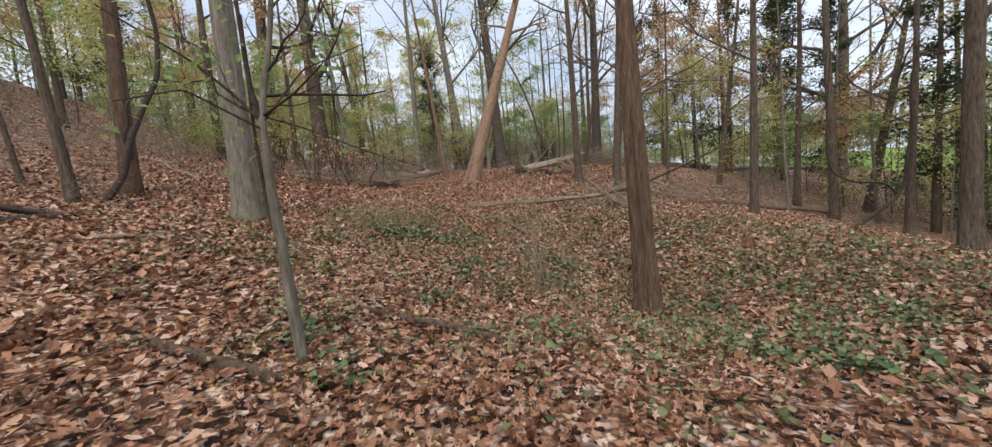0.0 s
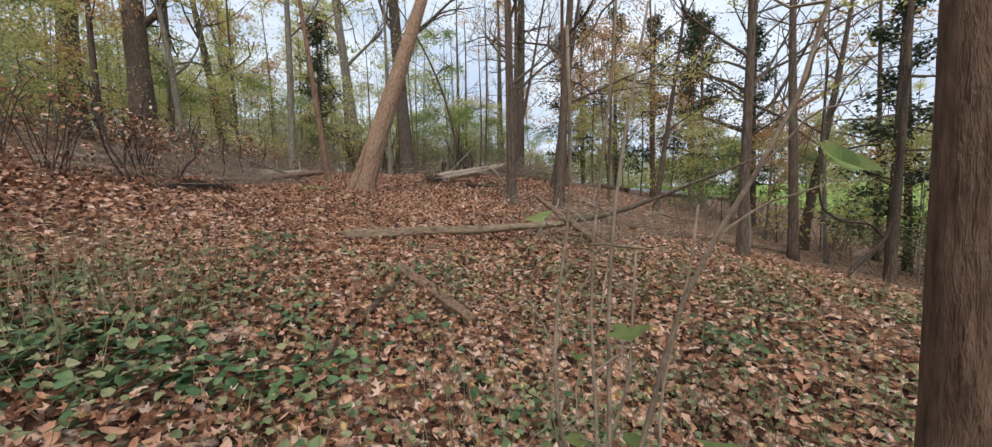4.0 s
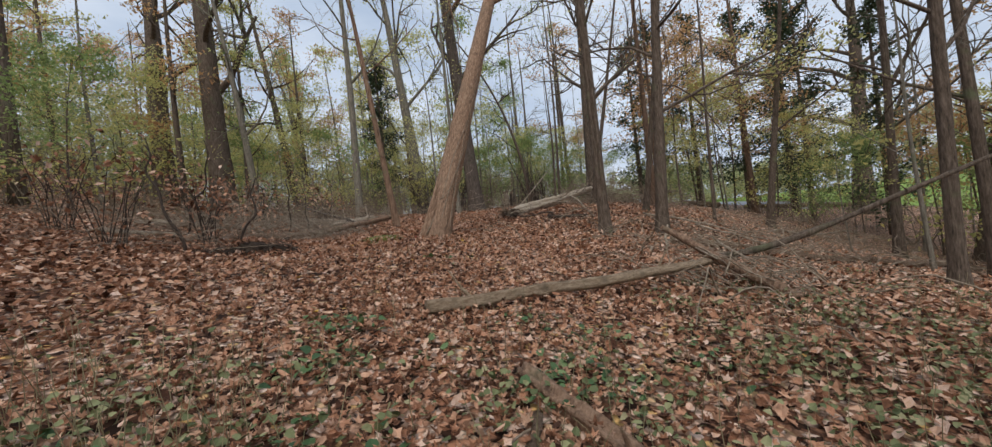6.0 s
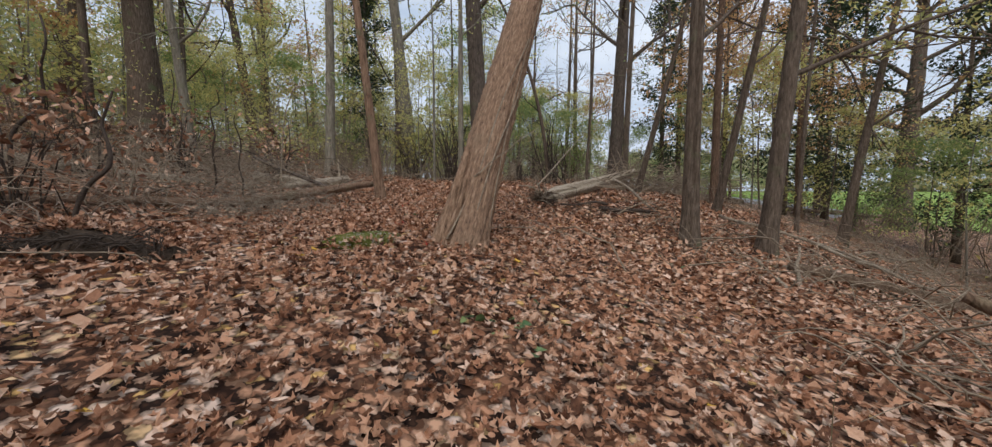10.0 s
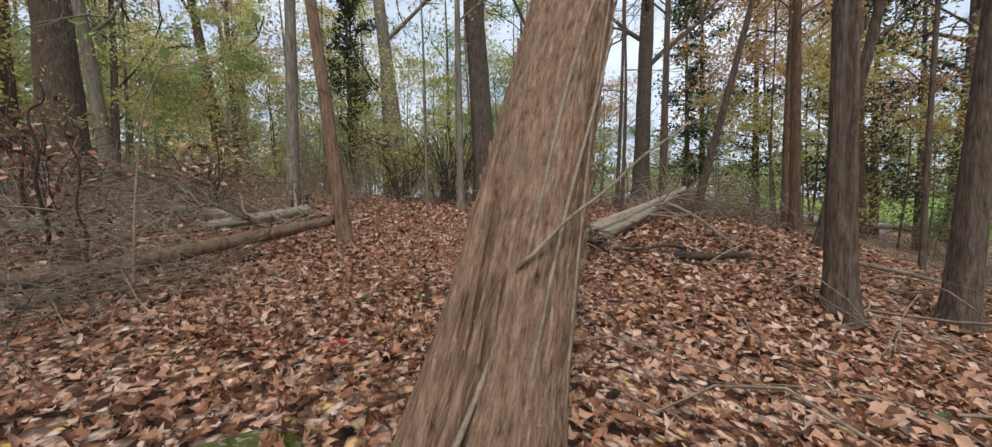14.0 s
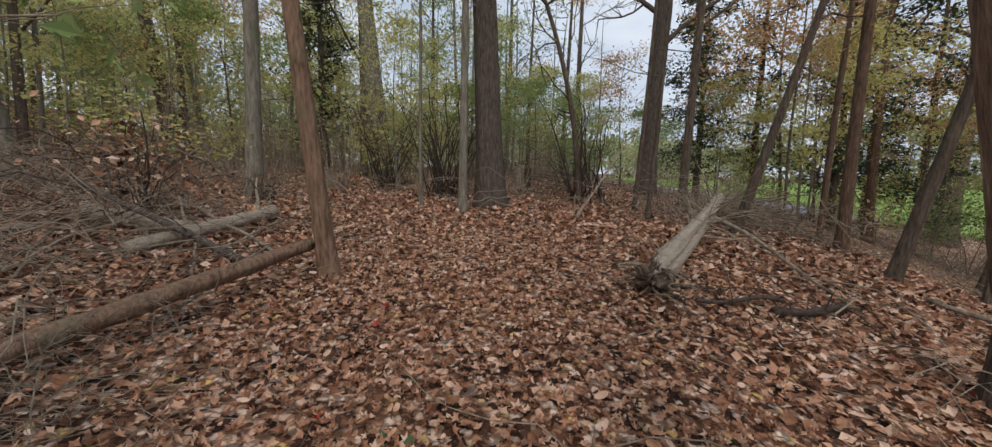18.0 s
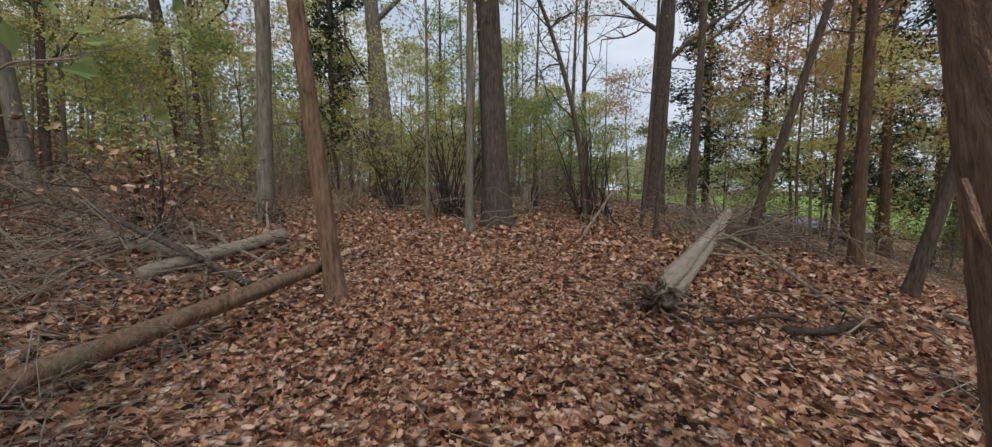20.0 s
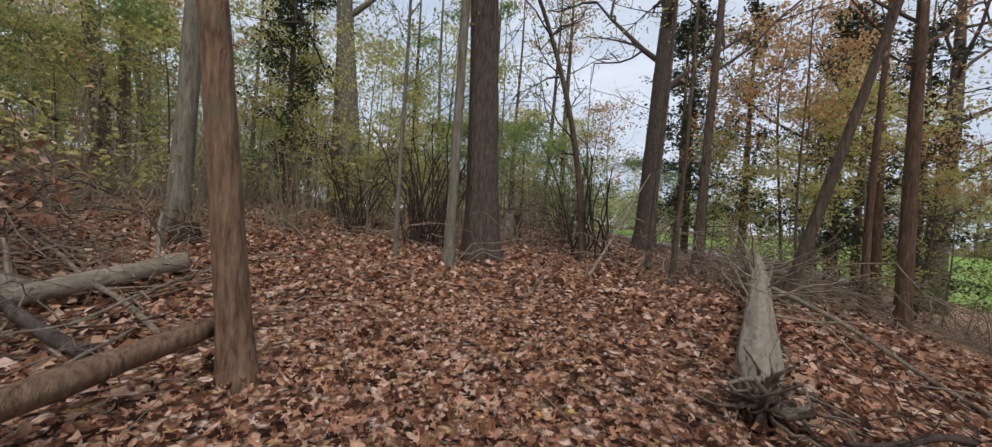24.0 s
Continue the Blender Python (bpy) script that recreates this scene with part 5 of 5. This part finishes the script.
def brush_pile(x, y, sx, sy, height, count, seed, label, mat=twig_grey, thick=0.008, long=1.2):
    """A heap of dead canes and twigs."""
    g = np.random.default_rng(seed)
    geo = Geo()
    for i in range(count):
        px, py = x + g.normal(0, sx), y + g.normal(0, sy)
        h = g.uniform(0, height) * g.random()
        az, L = g.uniform(0, 6.28), long * g.uniform(0.4, 1.3)
        qx, qy = px + L * np.cos(az), py + L * np.sin(az)
        a = on_ground(px, py, h + 0.01)
        b = on_ground(qx, qy, max(0.01, h + g.normal(0.05, 0.22)))
        r = thick * g.uniform(0.35, 1.3)
        geo.tube(wander(a, b, g.uniform(0, 0.22) * L, 0.15, 8, seed * 1000 + i), np.linspace(r, r * 0.4, 8), 4, cap=False)
    return tagged(geo.link("brush", mat), label, "brush", "", "stuff")


brush_pile(-4.0, 20.2, 0.55, 0.9, 0.4, 220, 701, "dead pale bramble canes heaped along a log", dead_wood, 0.0042, 1.1)
brush_pile(-5.8, 23.2, 1.3, 1.5, 0.8, 90, 702, "grey twigs heaped over fallen logs", thick=0.007, long=1.3)
brush_pile(-5.1, 22.4, 1.1, 1.1, 0.9, 170, 721, "pale dead twigs standing over fallen logs", dead_wood, 0.005, 1.0)
brush_pile(-6.6, 20.6, 1.2, 1.4, 1.0, 140, 722, "pale dead twigs tangled on the bank", dead_wood, 0.005, 1.1)
brush_pile(-6.8, 26.2, 1.6, 1.8, 1.4, 260, 723, "tangled brown dead branches piled on the bank", twig_brown, 0.008, 1.4)
brush_pile(-6.0, 25.2, 1.4, 1.2, 1.5, 130, 724, "dark dead vines piled over the brush", twig_dark, 0.009, 1.5)
brush_pile(-5.5, 17.4, 1.0, 0.9, 0.7, 120, 703, "grey twigs and vines at the foot of the bank", twig_brown, 0.007, 1.3)
brush_pile(4.2, 14.4, 0.8, 0.8, 0.5, 120, 704, "pale twigs round crossed logs", thick=0.011, long=1.4)
brush_pile(7.5, 19.2, 2.6, 1.6, 0.3, 200, 705, "grey twigs scattered on the slope", thick=0.012, long=1.6)
brush_pile(7.2, 26.6, 1.3, 1.0, 1.1, 330, 706, "brown twigs heaped round a fallen trunk", twig_brown, 0.013, 1.6)
brush_pile(-6.5, 26.5, 2.0, 2.0, 1.0, 90, 711, "tangled brown twigs on the bank", twig_brown, 0.009, 1.4)
brush_pile(-7.5, 19.5, 1.6, 2.2, 0.8, 110, 712, "tangled brown vines on the bank", twig_brown, 0.008, 1.5)
brush_pile(13, 22, 4.0, 3.0, 0.4, 160, 707, "dead twigs on the slope above the meadow", thick=0.014, long=2.0)
brush_pile(-9, 24, 3.5, 3.5, 0.8, 200, 708, "dead brush on the bank", thick=0.009, long=1.5)
brush_pile(0, 30, 4.0, 2.0, 0.5, 260, 709, "dead twigs under the thicket", thick=0.012, long=1.6)
brush_pile(-3.7, 19.6, 0.5, 0.9, 0.3, 200, 713, "fine pale bramble canes lying over a log", dead_wood, 0.004, 1.0)
brush_pile(-5.6, 21.8, 1.1, 1.2, 0.8, 40, 714, "long arching grey canes on the bank", thick=0.007, long=2.2)
brush_pile(-7.6, 25.0, 1.6, 2.0, 1.1, 110, 715, "dense grey twigs heaped on the bank", thick=0.008, long=1.4)
brush_pile(-4.6, 26.6, 1.0, 1.0, 0.9, 50, 716, "grey twigs round the foot of a pale trunk", thick=0.006, long=1.1)
brush_pile(-13.0, 11.5, 3.0, 3.5, 0.7, 420, 717, "grey-brown brush on the high bank", twig_brown, 0.009, 1.7)
brush_pile(6.6, 26.0, 1.2, 0.9, 0.9, 170, 718, "grey twigs heaped behind a fallen trunk", thick=0.012, long=1.5)
brush_pile(2.2, 24.2, 2.5, 1.2, 0.1, 50, 719, "small grey sticks strewn on the leaves", thick=0.008, long=0.8)
brush_pile(3.6, 29.4, 0.9, 0.9, 2.2, 160, 720, "dark tangle of dead vines and twigs", twig_dark, 0.009, 1.4)
brush_pile(2.5, 21.3, 0.8, 0.35, 0.3, 90, 710, "fine dark twigs on the leaves", twig_dark, 0.006, 0.6)


# crooked bare vines standing out of the brush in the west
for i, (x, y, h, r) in enumerate(((-4.6, 17.3, 1.5, 0.03), (-5.1, 16.4, 2.0, 0.03), (-5.8, 17.6, 2.2, 0.025), (-4.3, 20.6, 1.6, 0.02), (-5.2, 21.0, 2.0, 0.022), (-6.2, 22.3, 2.4, 0.025), (-6.7, 19.0, 2.4, 0.03), (-5.0, 24.6, 1.7, 0.022))):
    gg = np.random.default_rng(800 + i)
    log_between("dead_vine", on_ground(x, y, -0.05), on_ground(x + gg.normal(0, 0.5), y + gg.normal(0, 0.4), h), r, r * 0.4, twig_dark, "crooked dark dead vine standing in brush", 800 + i, 0.12, category="vine", seg=7, stubs=4, stub_len=0.5, group="vines", ridge=0.0)


def hollow():
    """A low leafy mound at the foot of the bank; its steep dark face paints the shade of a hollow."""
    x, y = -4.0, 16.5
    ob = thing("root_hollow", x, y, gz(x, y), "matted root mound with a dark face for a shaded hollow", "hollow")
    g = np.random.default_rng(901)
    n, m = 12, 40
    th = np.linspace(0, 2 * np.pi, m, endpoint=False)
    lump = 1 + 0.1 * np.sin(3 * th + 1) + 0.08 * np.sin(7 * th) + 0.05 * np.sin(11 * th)
    v = []
    for i in range(n):
        u = i / (n - 1)
        for j in range(m):
            r = u * lump[j]
            px, py = 0.95 * r * np.cos(th[j]), 0.5 * r * np.sin(th[j])
            rise = 0.24 * (1 - u ** 2) ** 0.6 * (1 + 0.2 * np.sin(5 * px + 1))
            if py < -0.1:
                py = -0.1 + (py + 0.1) * 0.15 - 0.06 * np.sin(9 * px)
                rise *= 0.6
            v.append((px * 0.85, py, rise - 0.06 + g.normal(0, 0.008)))
    i = (np.arange(n - 1)[:, None] * m + np.arange(m)).ravel()
    j = (np.arange(n - 1)[:, None] * m + (np.arange(m) + 1) % m).ravel()
    geo = Geo()
    geo.add(np.array(v), quads=np.stack([i, i + m, j + m, j], -1))
    # solid mound; the hollow's shade is put into its dark colour
    geo.link("root_mat", soil_dark, ob)
    v = np.array(v)
    top = v[(v[:, 1] > -0.02)]
    k = 1100
    c = top[g.integers(0, len(top), k)] + g.normal(0, 0.05, (k, 3)) * [1, 1, 0.4] + [0, 0.02, 0.03]
    Geo().leaves(LITTER_LEAVES[1], c, g.uniform(0.06, 0.11, k), 0.5).link("dead_leaf", leaf_brown, ob, smooth=False)["kind"] = "stuff"
    geo = Geo()
    for i in range(200):
        a = np.array([g.uniform(-0.85, 0.85), -0.1 + g.normal(0, 0.03), g.uniform(0.08, 0.2)])
        geo.tube(wander(a, a + [g.normal(0, 0.15), g.normal(-0.1, 0.08), g.uniform(-0.2, 0.08)], 0, 0.1, 5, 910 + i), np.linspace(0.007, 0.002, 5), 4, cap=False)
    geo.link("rootlet", twig_dark, ob)


hollow()

# ---- saplings beside the path ----
def sapling(line, r0, mat, label, seed, twigs, leaf, leaves, size, twig_from=0.35):
    line = np.array(line, float)
    ob = thing("sapling", *line[0], label, "sapling", "saplings")
    t = np.linspace(0, len(line) - 1, 40)
    q = np.stack([np.interp(t, np.arange(len(line)), line[:, i]) for i in range(3)], -1) - line[0]
    for _ in range(4):
        q[1:-1] = (q[:-2] + 2 * q[1:-1] + q[2:]) / 4
    q[0, 2] -= 0.15
    Geo().tube(q, np.linspace(r0, r0 * 0.35, 40), 12, 0.04, seed).link("stem", mat, ob)
    g = np.random.default_rng(seed)
    tips = []
    for i in range(twigs):
        geo = Geo()
        k = int(g.integers(int(40 * twig_from), 39))
        spray(geo, q[k], np.array([*g.normal(0, 1, 2), g.uniform(0.1, 0.9)]), g.uniform(0.4, 1.1), r0 * 0.3, 1, g, tips)
        geo.link("twig", mat if r0 < 0.02 else twig_dark, ob)
    if leaves:
        tips = np.array(tips)
        Geo().leaves(SMALL_LEAF, tips[g.integers(0, len(tips), leaves)] + g.normal(0, 0.05, (leaves, 3)), g.uniform(0.7, 1.2, leaves) * size, 0.6).link("foliage", leaf, ob, smooth=False)
    return ob


z0 = gz(-1.14, 4.53)
stem = sapling([(-1.13, 4.52, z0), (-1.15, 4.5, z0 + 0.52), (-1.16, 4.48, z0 + 1.0), (-1.18, 4.47, z0 + 1.4), (-1.18, 4.47, z0 + 1.75), (-1.18, 4.47, z0 + 2.02), (-1.14, 4.51, z0 + 2.28), (-1.08, 4.56, z0 + 2.6), (-0.98, 4.6, z0 + 3.4)], 0.05, bark_grey, "crooked pale grey sapling that forks at head height", 921, 5, leaf_green, 60, 0.08, 0.6)
for fork, r in (([(-1.18, 4.47, 1.98), (-1.22, 4.44, 2.2), (-1.22, 4.42, 2.7), (-1.25, 4.4, 3.6)], 0.026), ([(-1.17, 4.5, 0.9), (-1.26, 4.52, 1.3), (-1.3, 4.55, 1.9), (-1.28, 4.55, 2.8)], 0.022), ([(-1.18, 4.47, 1.95), (-1.33, 4.42, 2.16), (-1.5, 4.25, 2.38), (-1.9, 4.0, 2.7)], 0.014), ([(-1.18, 4.46, 1.9), (-1.41, 4.01, 2.12), (-1.62, 3.71, 2.0)], 0.009), ([(-1.17, 4.46, 1.95), (-0.87, 4.59, 2.36), (-0.4, 4.7, 2.55)], 0.009), ([(-1.17, 4.46, 2.0), (-0.95, 4.65, 1.92), (-0.5, 4.9, 1.7), (-0.1, 5.1, 1.55)], 0.008)):
    p = np.array(fork) - [-1.13, 4.52, 0]
    t = np.linspace(0, len(p) - 1, 24)
    q = np.stack([np.interp(t, np.arange(len(p)), p[:, i]) for i in range(3)], -1)
    q[1:-1] = (q[:-2] + 2 * q[1:-1] + q[2:]) / 4
    Geo().tube(q, np.linspace(r, r * 0.4, 24), 8, 0.05, 3).link("branch", twig_dark, stem)
    k = 26
    Geo().leaves(SMALL_LEAF, q[rng.integers(12, 24, k)] + rng.normal(0, 0.12, (k, 3)), rng.uniform(0.05, 0.1, k), 0.5).link("foliage", leaf_green, stem, smooth=False)
def twiggy_shrub():
    x, y = 1.06, 7.46
    ob = thing("shrub", x, y, gz(x, y), "grey twiggy dead shrub with few green leaves", "shrub", "saplings")
    g = np.random.default_rng(923)
    ends = []
    for i in range(8):
        a = np.array([g.normal(0, 0.06), g.normal(0, 0.06), -0.06])
        b = np.array([g.normal(-0.02, 0.2), g.normal(0.05, 0.2), g.uniform(1.0, 2.5)])
        p = wander(a, b, 0, 0.07, 16, 924 + i)
        cane = Geo().tube(p, np.linspace(0.01, 0.004, 16) * g.uniform(0.6, 1.1), 6).link("stem", twig_grey, ob)
        for j in range(5):
            k = int(g.integers(4, 15))
            q = wander(p[k], p[k] + g.normal(0, 0.13, 3) + [0, 0, 0.1], 0, 0.15, 6, 960 + 7 * i + j)
            Geo().tube(q, np.linspace(0.0035, 0.0012, 6), 4, cap=False).link("twig", twig_grey, cane)
            ends.append(q[-1])
    ends = np.array(ends)[g.integers(0, len(ends), 14)]
    Geo().leaves(LITTER_LEAVES[3], ends, g.uniform(0.07, 0.13, 14), 0.6).link("foliage", leaf_green, ob, smooth=False)


twiggy_shrub()
z0 = gz(-3.5, 19.9)
sapling([(-3.5, 19.9, z0), (-3.47, 19.95, z0 + 0.9), (-3.4, 20.0, z0 + 1.7), (-3.25, 20.05, z0 + 2.15), (-2.95, 20.1, z0 + 2.2)], 0.012, twig_grey, "thin bramble shoot with large green and yellow leaves", 924, 6, leaf_green, 30, 0.15, 0.7)


# ---- ground cover ----
PATH_LINE = np.array([(0.6, -0.5), (0.75, 2.5), (0.6, 5.7), (0.15, 7.6), (-0.3, 9.7), (-0.5, 11.5), (-0.7, 13.3), (-0.6, 15.2), (-1.1, 17.0), (-1.25, 18.2), (-0.8, 22.5)])


def from_path(x, y):
    p = np.stack([x, y], -1)[:, None]
    a, b = PATH_LINE[:-1][None], PATH_LINE[1:][None]
    t = np.clip(((p - a) * (b - a)).sum(-1) / ((b - a) ** 2).sum(-1), 0, 1)
    return np.linalg.norm(p - a - t[..., None] * (b - a), axis=-1).min(1)


def litter():
    k = 1000000
    x, y = rng.uniform(-16, 16, k), rng.uniform(-1.5, 36, k)
    d = from_path(x, y)
    keep = rng.random(k) < np.exp(-((d / 2.6) ** 2)) * 0.47
    x, y, d = x[keep], y[keep], d[keep]
    size = rng.uniform(0.045, 0.115, len(x)) * rng.uniform(0.75, 1.1, len(x))
    z = ground_z(x, y) + rng.uniform(0.015, 0.095, len(x))
    u, w = 0.85 * (x + 1.66) + 0.53 * (y - 17.26), -0.53 * (x + 1.66) + 0.85 * (y - 17.26)
    bare = (u / 0.38) ** 2 + (w / 0.17) ** 2
    z = np.where(bare < 0.8, z - 0.12, np.where(bare < 2.0, z + 0.03, z))
    pos = np.stack([x, y, z], -1)
    which = rng.integers(0, len(LITTER_LEAVES), len(x))
    geo = Geo()
    for i, tpl in enumerate(LITTER_LEAVES):
        geo.leaves(tpl, pos[which == i], size[which == i], 0.5)
    tagged(geo.link("leaf_litter", leaf_brown, smooth=False), "deep litter of brown and tan fallen oak and maple leaves", "leaf litter", "", "stuff")
    k = 420000
    x, y = rng.uniform(-14, 15, k), rng.uniform(2, 37, k)
    d = from_path(x, y)
    keep = rng.random(k) < np.clip((d - 1.9) / 1.5, 0, 1) * np.clip((15 - d) / 11, 0.0, 1) * 0.42
    x, y = x[keep], y[keep]
    pos = np.stack([x, y, ground_z(x, y) + rng.uniform(0.02, 0.1, len(x))], -1)
    tagged(Geo().leaves(FOLDED_LEAF, pos, rng.uniform(0.07, 0.14, len(x)), 0.5).link("leaf_litter", leaf_brown, smooth=False), "brown fallen leaves covering the slope under the trees", "leaf litter", "", "stuff")


litter()


def patches(name, spots, per, template, mat, size, lift, tilt, label, category, spread=0.6):
    geo = Geo()
    for x, y, s, w in spots:
        n = int(per * w)
        m = max(2, n // 26)
        mx, my, pick = x + rng.normal(0, s, m), y + rng.normal(0, s * spread, m), rng.integers(0, m, n)
        px, py = mx[pick] + rng.normal(0, 0.16, n), my[pick] + rng.normal(0, 0.16, n)
        geo.leaves(template, np.stack([px, py, ground_z(px, py) + rng.uniform(0.02, lift, n)], -1), rng.uniform(0.6, 1.25, n) * size, tilt)
    return tagged(geo.link(name, mat, smooth=False), label, category, "", "stuff")


IVY = [(3.7, 7.0, 0.8, 1.2), (5.6, 6.3, 1.2, 1.2), (3.5, 5.05, 0.7, 0.8), (6.3, 7.6, 1.3, 1.0), (0.4, 7.6, 0.6, 0.4), (-1.06, 9.07, 0.35, 0.8), (-1.5, 10.0, 0.7, 0.6), (7.0, 9.5, 1.6, 1.0), (3.4, 6.4, 0.7, 1.2), (5.9, 6.7, 1.5, 1.6), (4.5, 8.0, 1.4, 1.4), (-0.9, 9.4, 0.6, 1.4), (-1.6, 9.0, 0.5, 0.9), (0.6, 9.0, 0.8, 0.8), (2.6, 9.6, 1.2, 0.8), (0.2, 6.0, 1.0, 0.5), (-1.4, 5.2, 0.9, 0.4)]
IVY += [(1.4, 4.6, 0.6, 0.5), (2.5, 4.8, 0.8, 0.7), (-2.2, 12.0, 0.9, 0.8), (-1.2, 12.2, 0.5, 0.8), (-0.9, 11.2, 0.7, 0.7), (0.4, 11.3, 0.7, 0.5), (-2.6, 10.4, 0.9, 0.8), (1.8, 11.4, 0.8, 0.5), (1.5, 10.2, 0.8, 0.5), (0.3, 12.3, 0.4, 0.4), (-0.2, 15.2, 0.25, 0.12), (0.6, 15.4, 0.3, 0.12), (3.0, 18.5, 0.6, 0.12), (-1.2, 19.8, 0.25, 0.08), (-1.9, 19.3, 0.3, 0.1), (5.5, 11.0, 1.6, 0.7), (-2.0, 8.0, 1.2, 0.5)]
CREEPER = [(2.0, 8.0, 1.0, 0.9), (3.6, 8.6, 1.4, 1.6), (5.6, 8.0, 1.7, 1.8), (4.2, 10.2, 1.4, 1.2), (6.5, 10.2, 1.8, 1.4), (2.0, 10.8, 1.0, 0.7), (4.6, 6.0, 1.2, 1.3), (6.8, 5.8, 1.5, 1.2), (-1.9, 9.6, 0.7, 0.7), (-1.2, 7.6, 1.2, 0.5), (0.7, 8.6, 0.8, 0.6), (3.0, 4.4, 0.9, 0.6), (8.0, 12.0, 2.0, 1.0), (-3.5, 6.5, 1.5, 0.4), (4.3, 13.0, 1.0, 0.4), (2.4, 6.2, 0.8, 0.6)]
CREEPER += [(-2.6, 7.4, 1.4, 1.0), (-4.2, 8.2, 1.6, 0.8), (-2.4, 10.6, 1.0, 0.8), (-0.4, 10.6, 1.0, 0.6), (1.2, 5.6, 1.2, 0.8), (-0.8, 5.4, 1.2, 0.6), (7.6, 7.6, 2.0, 1.6), (-5.5, 6.0, 1.6, 0.6), (3.4, 11.6, 1.4, 0.9), (5.8, 12.4, 1.4, 0.8)]
patches("creeper", CREEPER, 780, IVY_LEAF, leaf_creeper, 0.06, 0.17, 0.5, "dull grey-green creeper leaves among dead stalks", "creeper", 0.8)
patches("ivy", [(x, y, s, w * (0.45 if x > 1.2 or y > 10.5 else 1.0)) for x, y, s, w in IVY], 190, IVY_LEAF, leaf_ivy, 0.085, 0.13, 0.35, "dark green ivy creeping through the leaves", "ivy", 0.8)


def weeds():
    geo = Geo()
    for x, y, s, n in ((-1.8, 9.6, 0.45, 150), (-2.1, 10.6, 0.6, 150), (0.9, 8.3, 0.5, 60), (1.6, 9.2, 0.9, 90), (3.0, 10.0, 1.5, 150), (5.0, 9.0, 2.0, 330), (6.5, 8.0, 1.8, 250), (4.0, 7.0, 1.2, 150), (0.6, 11.8, 0.9, 60), (-0.6, 8.0, 1.2, 70), (7.5, 11.5, 2.0, 160), (3.2, 12.2, 1.0, 70), (2.4, 8.2, 1.2, 160), (7.5, 9.5, 1.8, 200), (-2.8, 9.4, 0.9, 120), (-1.4, 10.8, 0.7, 60)):
        for i in range(n):
            px, py = x + rng.normal(0, s), y + rng.normal(0, s)
            a = on_ground(px, py, -0.02)
            b = a + [rng.normal(0, 0.09), rng.normal(0, 0.09), rng.uniform(0.12, 0.6)]
            geo.tube(wander(a, b, 0, 0.06, 4, int(rng.integers(1e6))), np.linspace(0.004, 0.0015, 4), 3, cap=False)
    tagged(geo.link("weeds", weed_mat), "dry grey-green weed stalks standing in the leaves", "weeds", "", "stuff")


weeds()


def single_leaves():
    """Leaves that lie on top and can be told apart."""
    meshes = [Geo() for _ in LITTER_LEAVES]
    for geo, (v, f) in zip(meshes, LITTER_LEAVES):
        geo.add(v, tris=f)
    tan = [geo.mesh("leaf", leaf_single, False) for geo in meshes]
    red, gold = meshes[0].mesh("leaf", leaf_red, False), meshes[4].mesh("leaf", leaf_gold, False)
    g = np.random.default_rng(42)
    k = 0
    for x, y, me in ((-1.85, 20.12, red), (-1.13, 21.2, red), (-1.52, 21.81, red), (-1.58, 21.4, red), (1.78, 20.22, gold), (-0.3, 19.84, gold), (-1.4, 18.35, red), (-1.33, 18.45, red), (-0.84, 17.43, red), (-0.93, 16.94, red), (-2.03, 16.71, gold), (-2.1, 16.5, gold), (0.0, 16.73, gold)):
        ob = new("leaf", me)
        ob.parent = ground
        ob.matrix_basis = Matrix.Translation((x, y, gz(x, y) + 0.06)) @ Euler((0.2, 0.25, x * 9)).to_matrix().to_4x4() @ Matrix.Diagonal((0.11, 0.11, 0.11, 1))
    while k < 280:
        y = g.uniform(1.5, 23.5)
        x = np.interp(y, PATH_LINE[:, 1], PATH_LINE[:, 0]) + g.normal(0, 1.5)
        r = g.random()
        me = red if (r < 0.02 and y > 12) else gold if r < 0.07 else tan[int(g.integers(0, 6))]
        ob = new("leaf", me)
        ob.parent = ground
        s = g.uniform(0.055, 0.095)
        ob.matrix_basis = Matrix.Translation((x, y, gz(x, y) + g.uniform(0.035, 0.06))) @ Euler((g.normal(0, 0.25), g.normal(0, 0.25), g.uniform(0, 6.28))).to_matrix().to_4x4() @ Matrix.Diagonal((s, s, s, 1))
        k += 1


single_leaves()
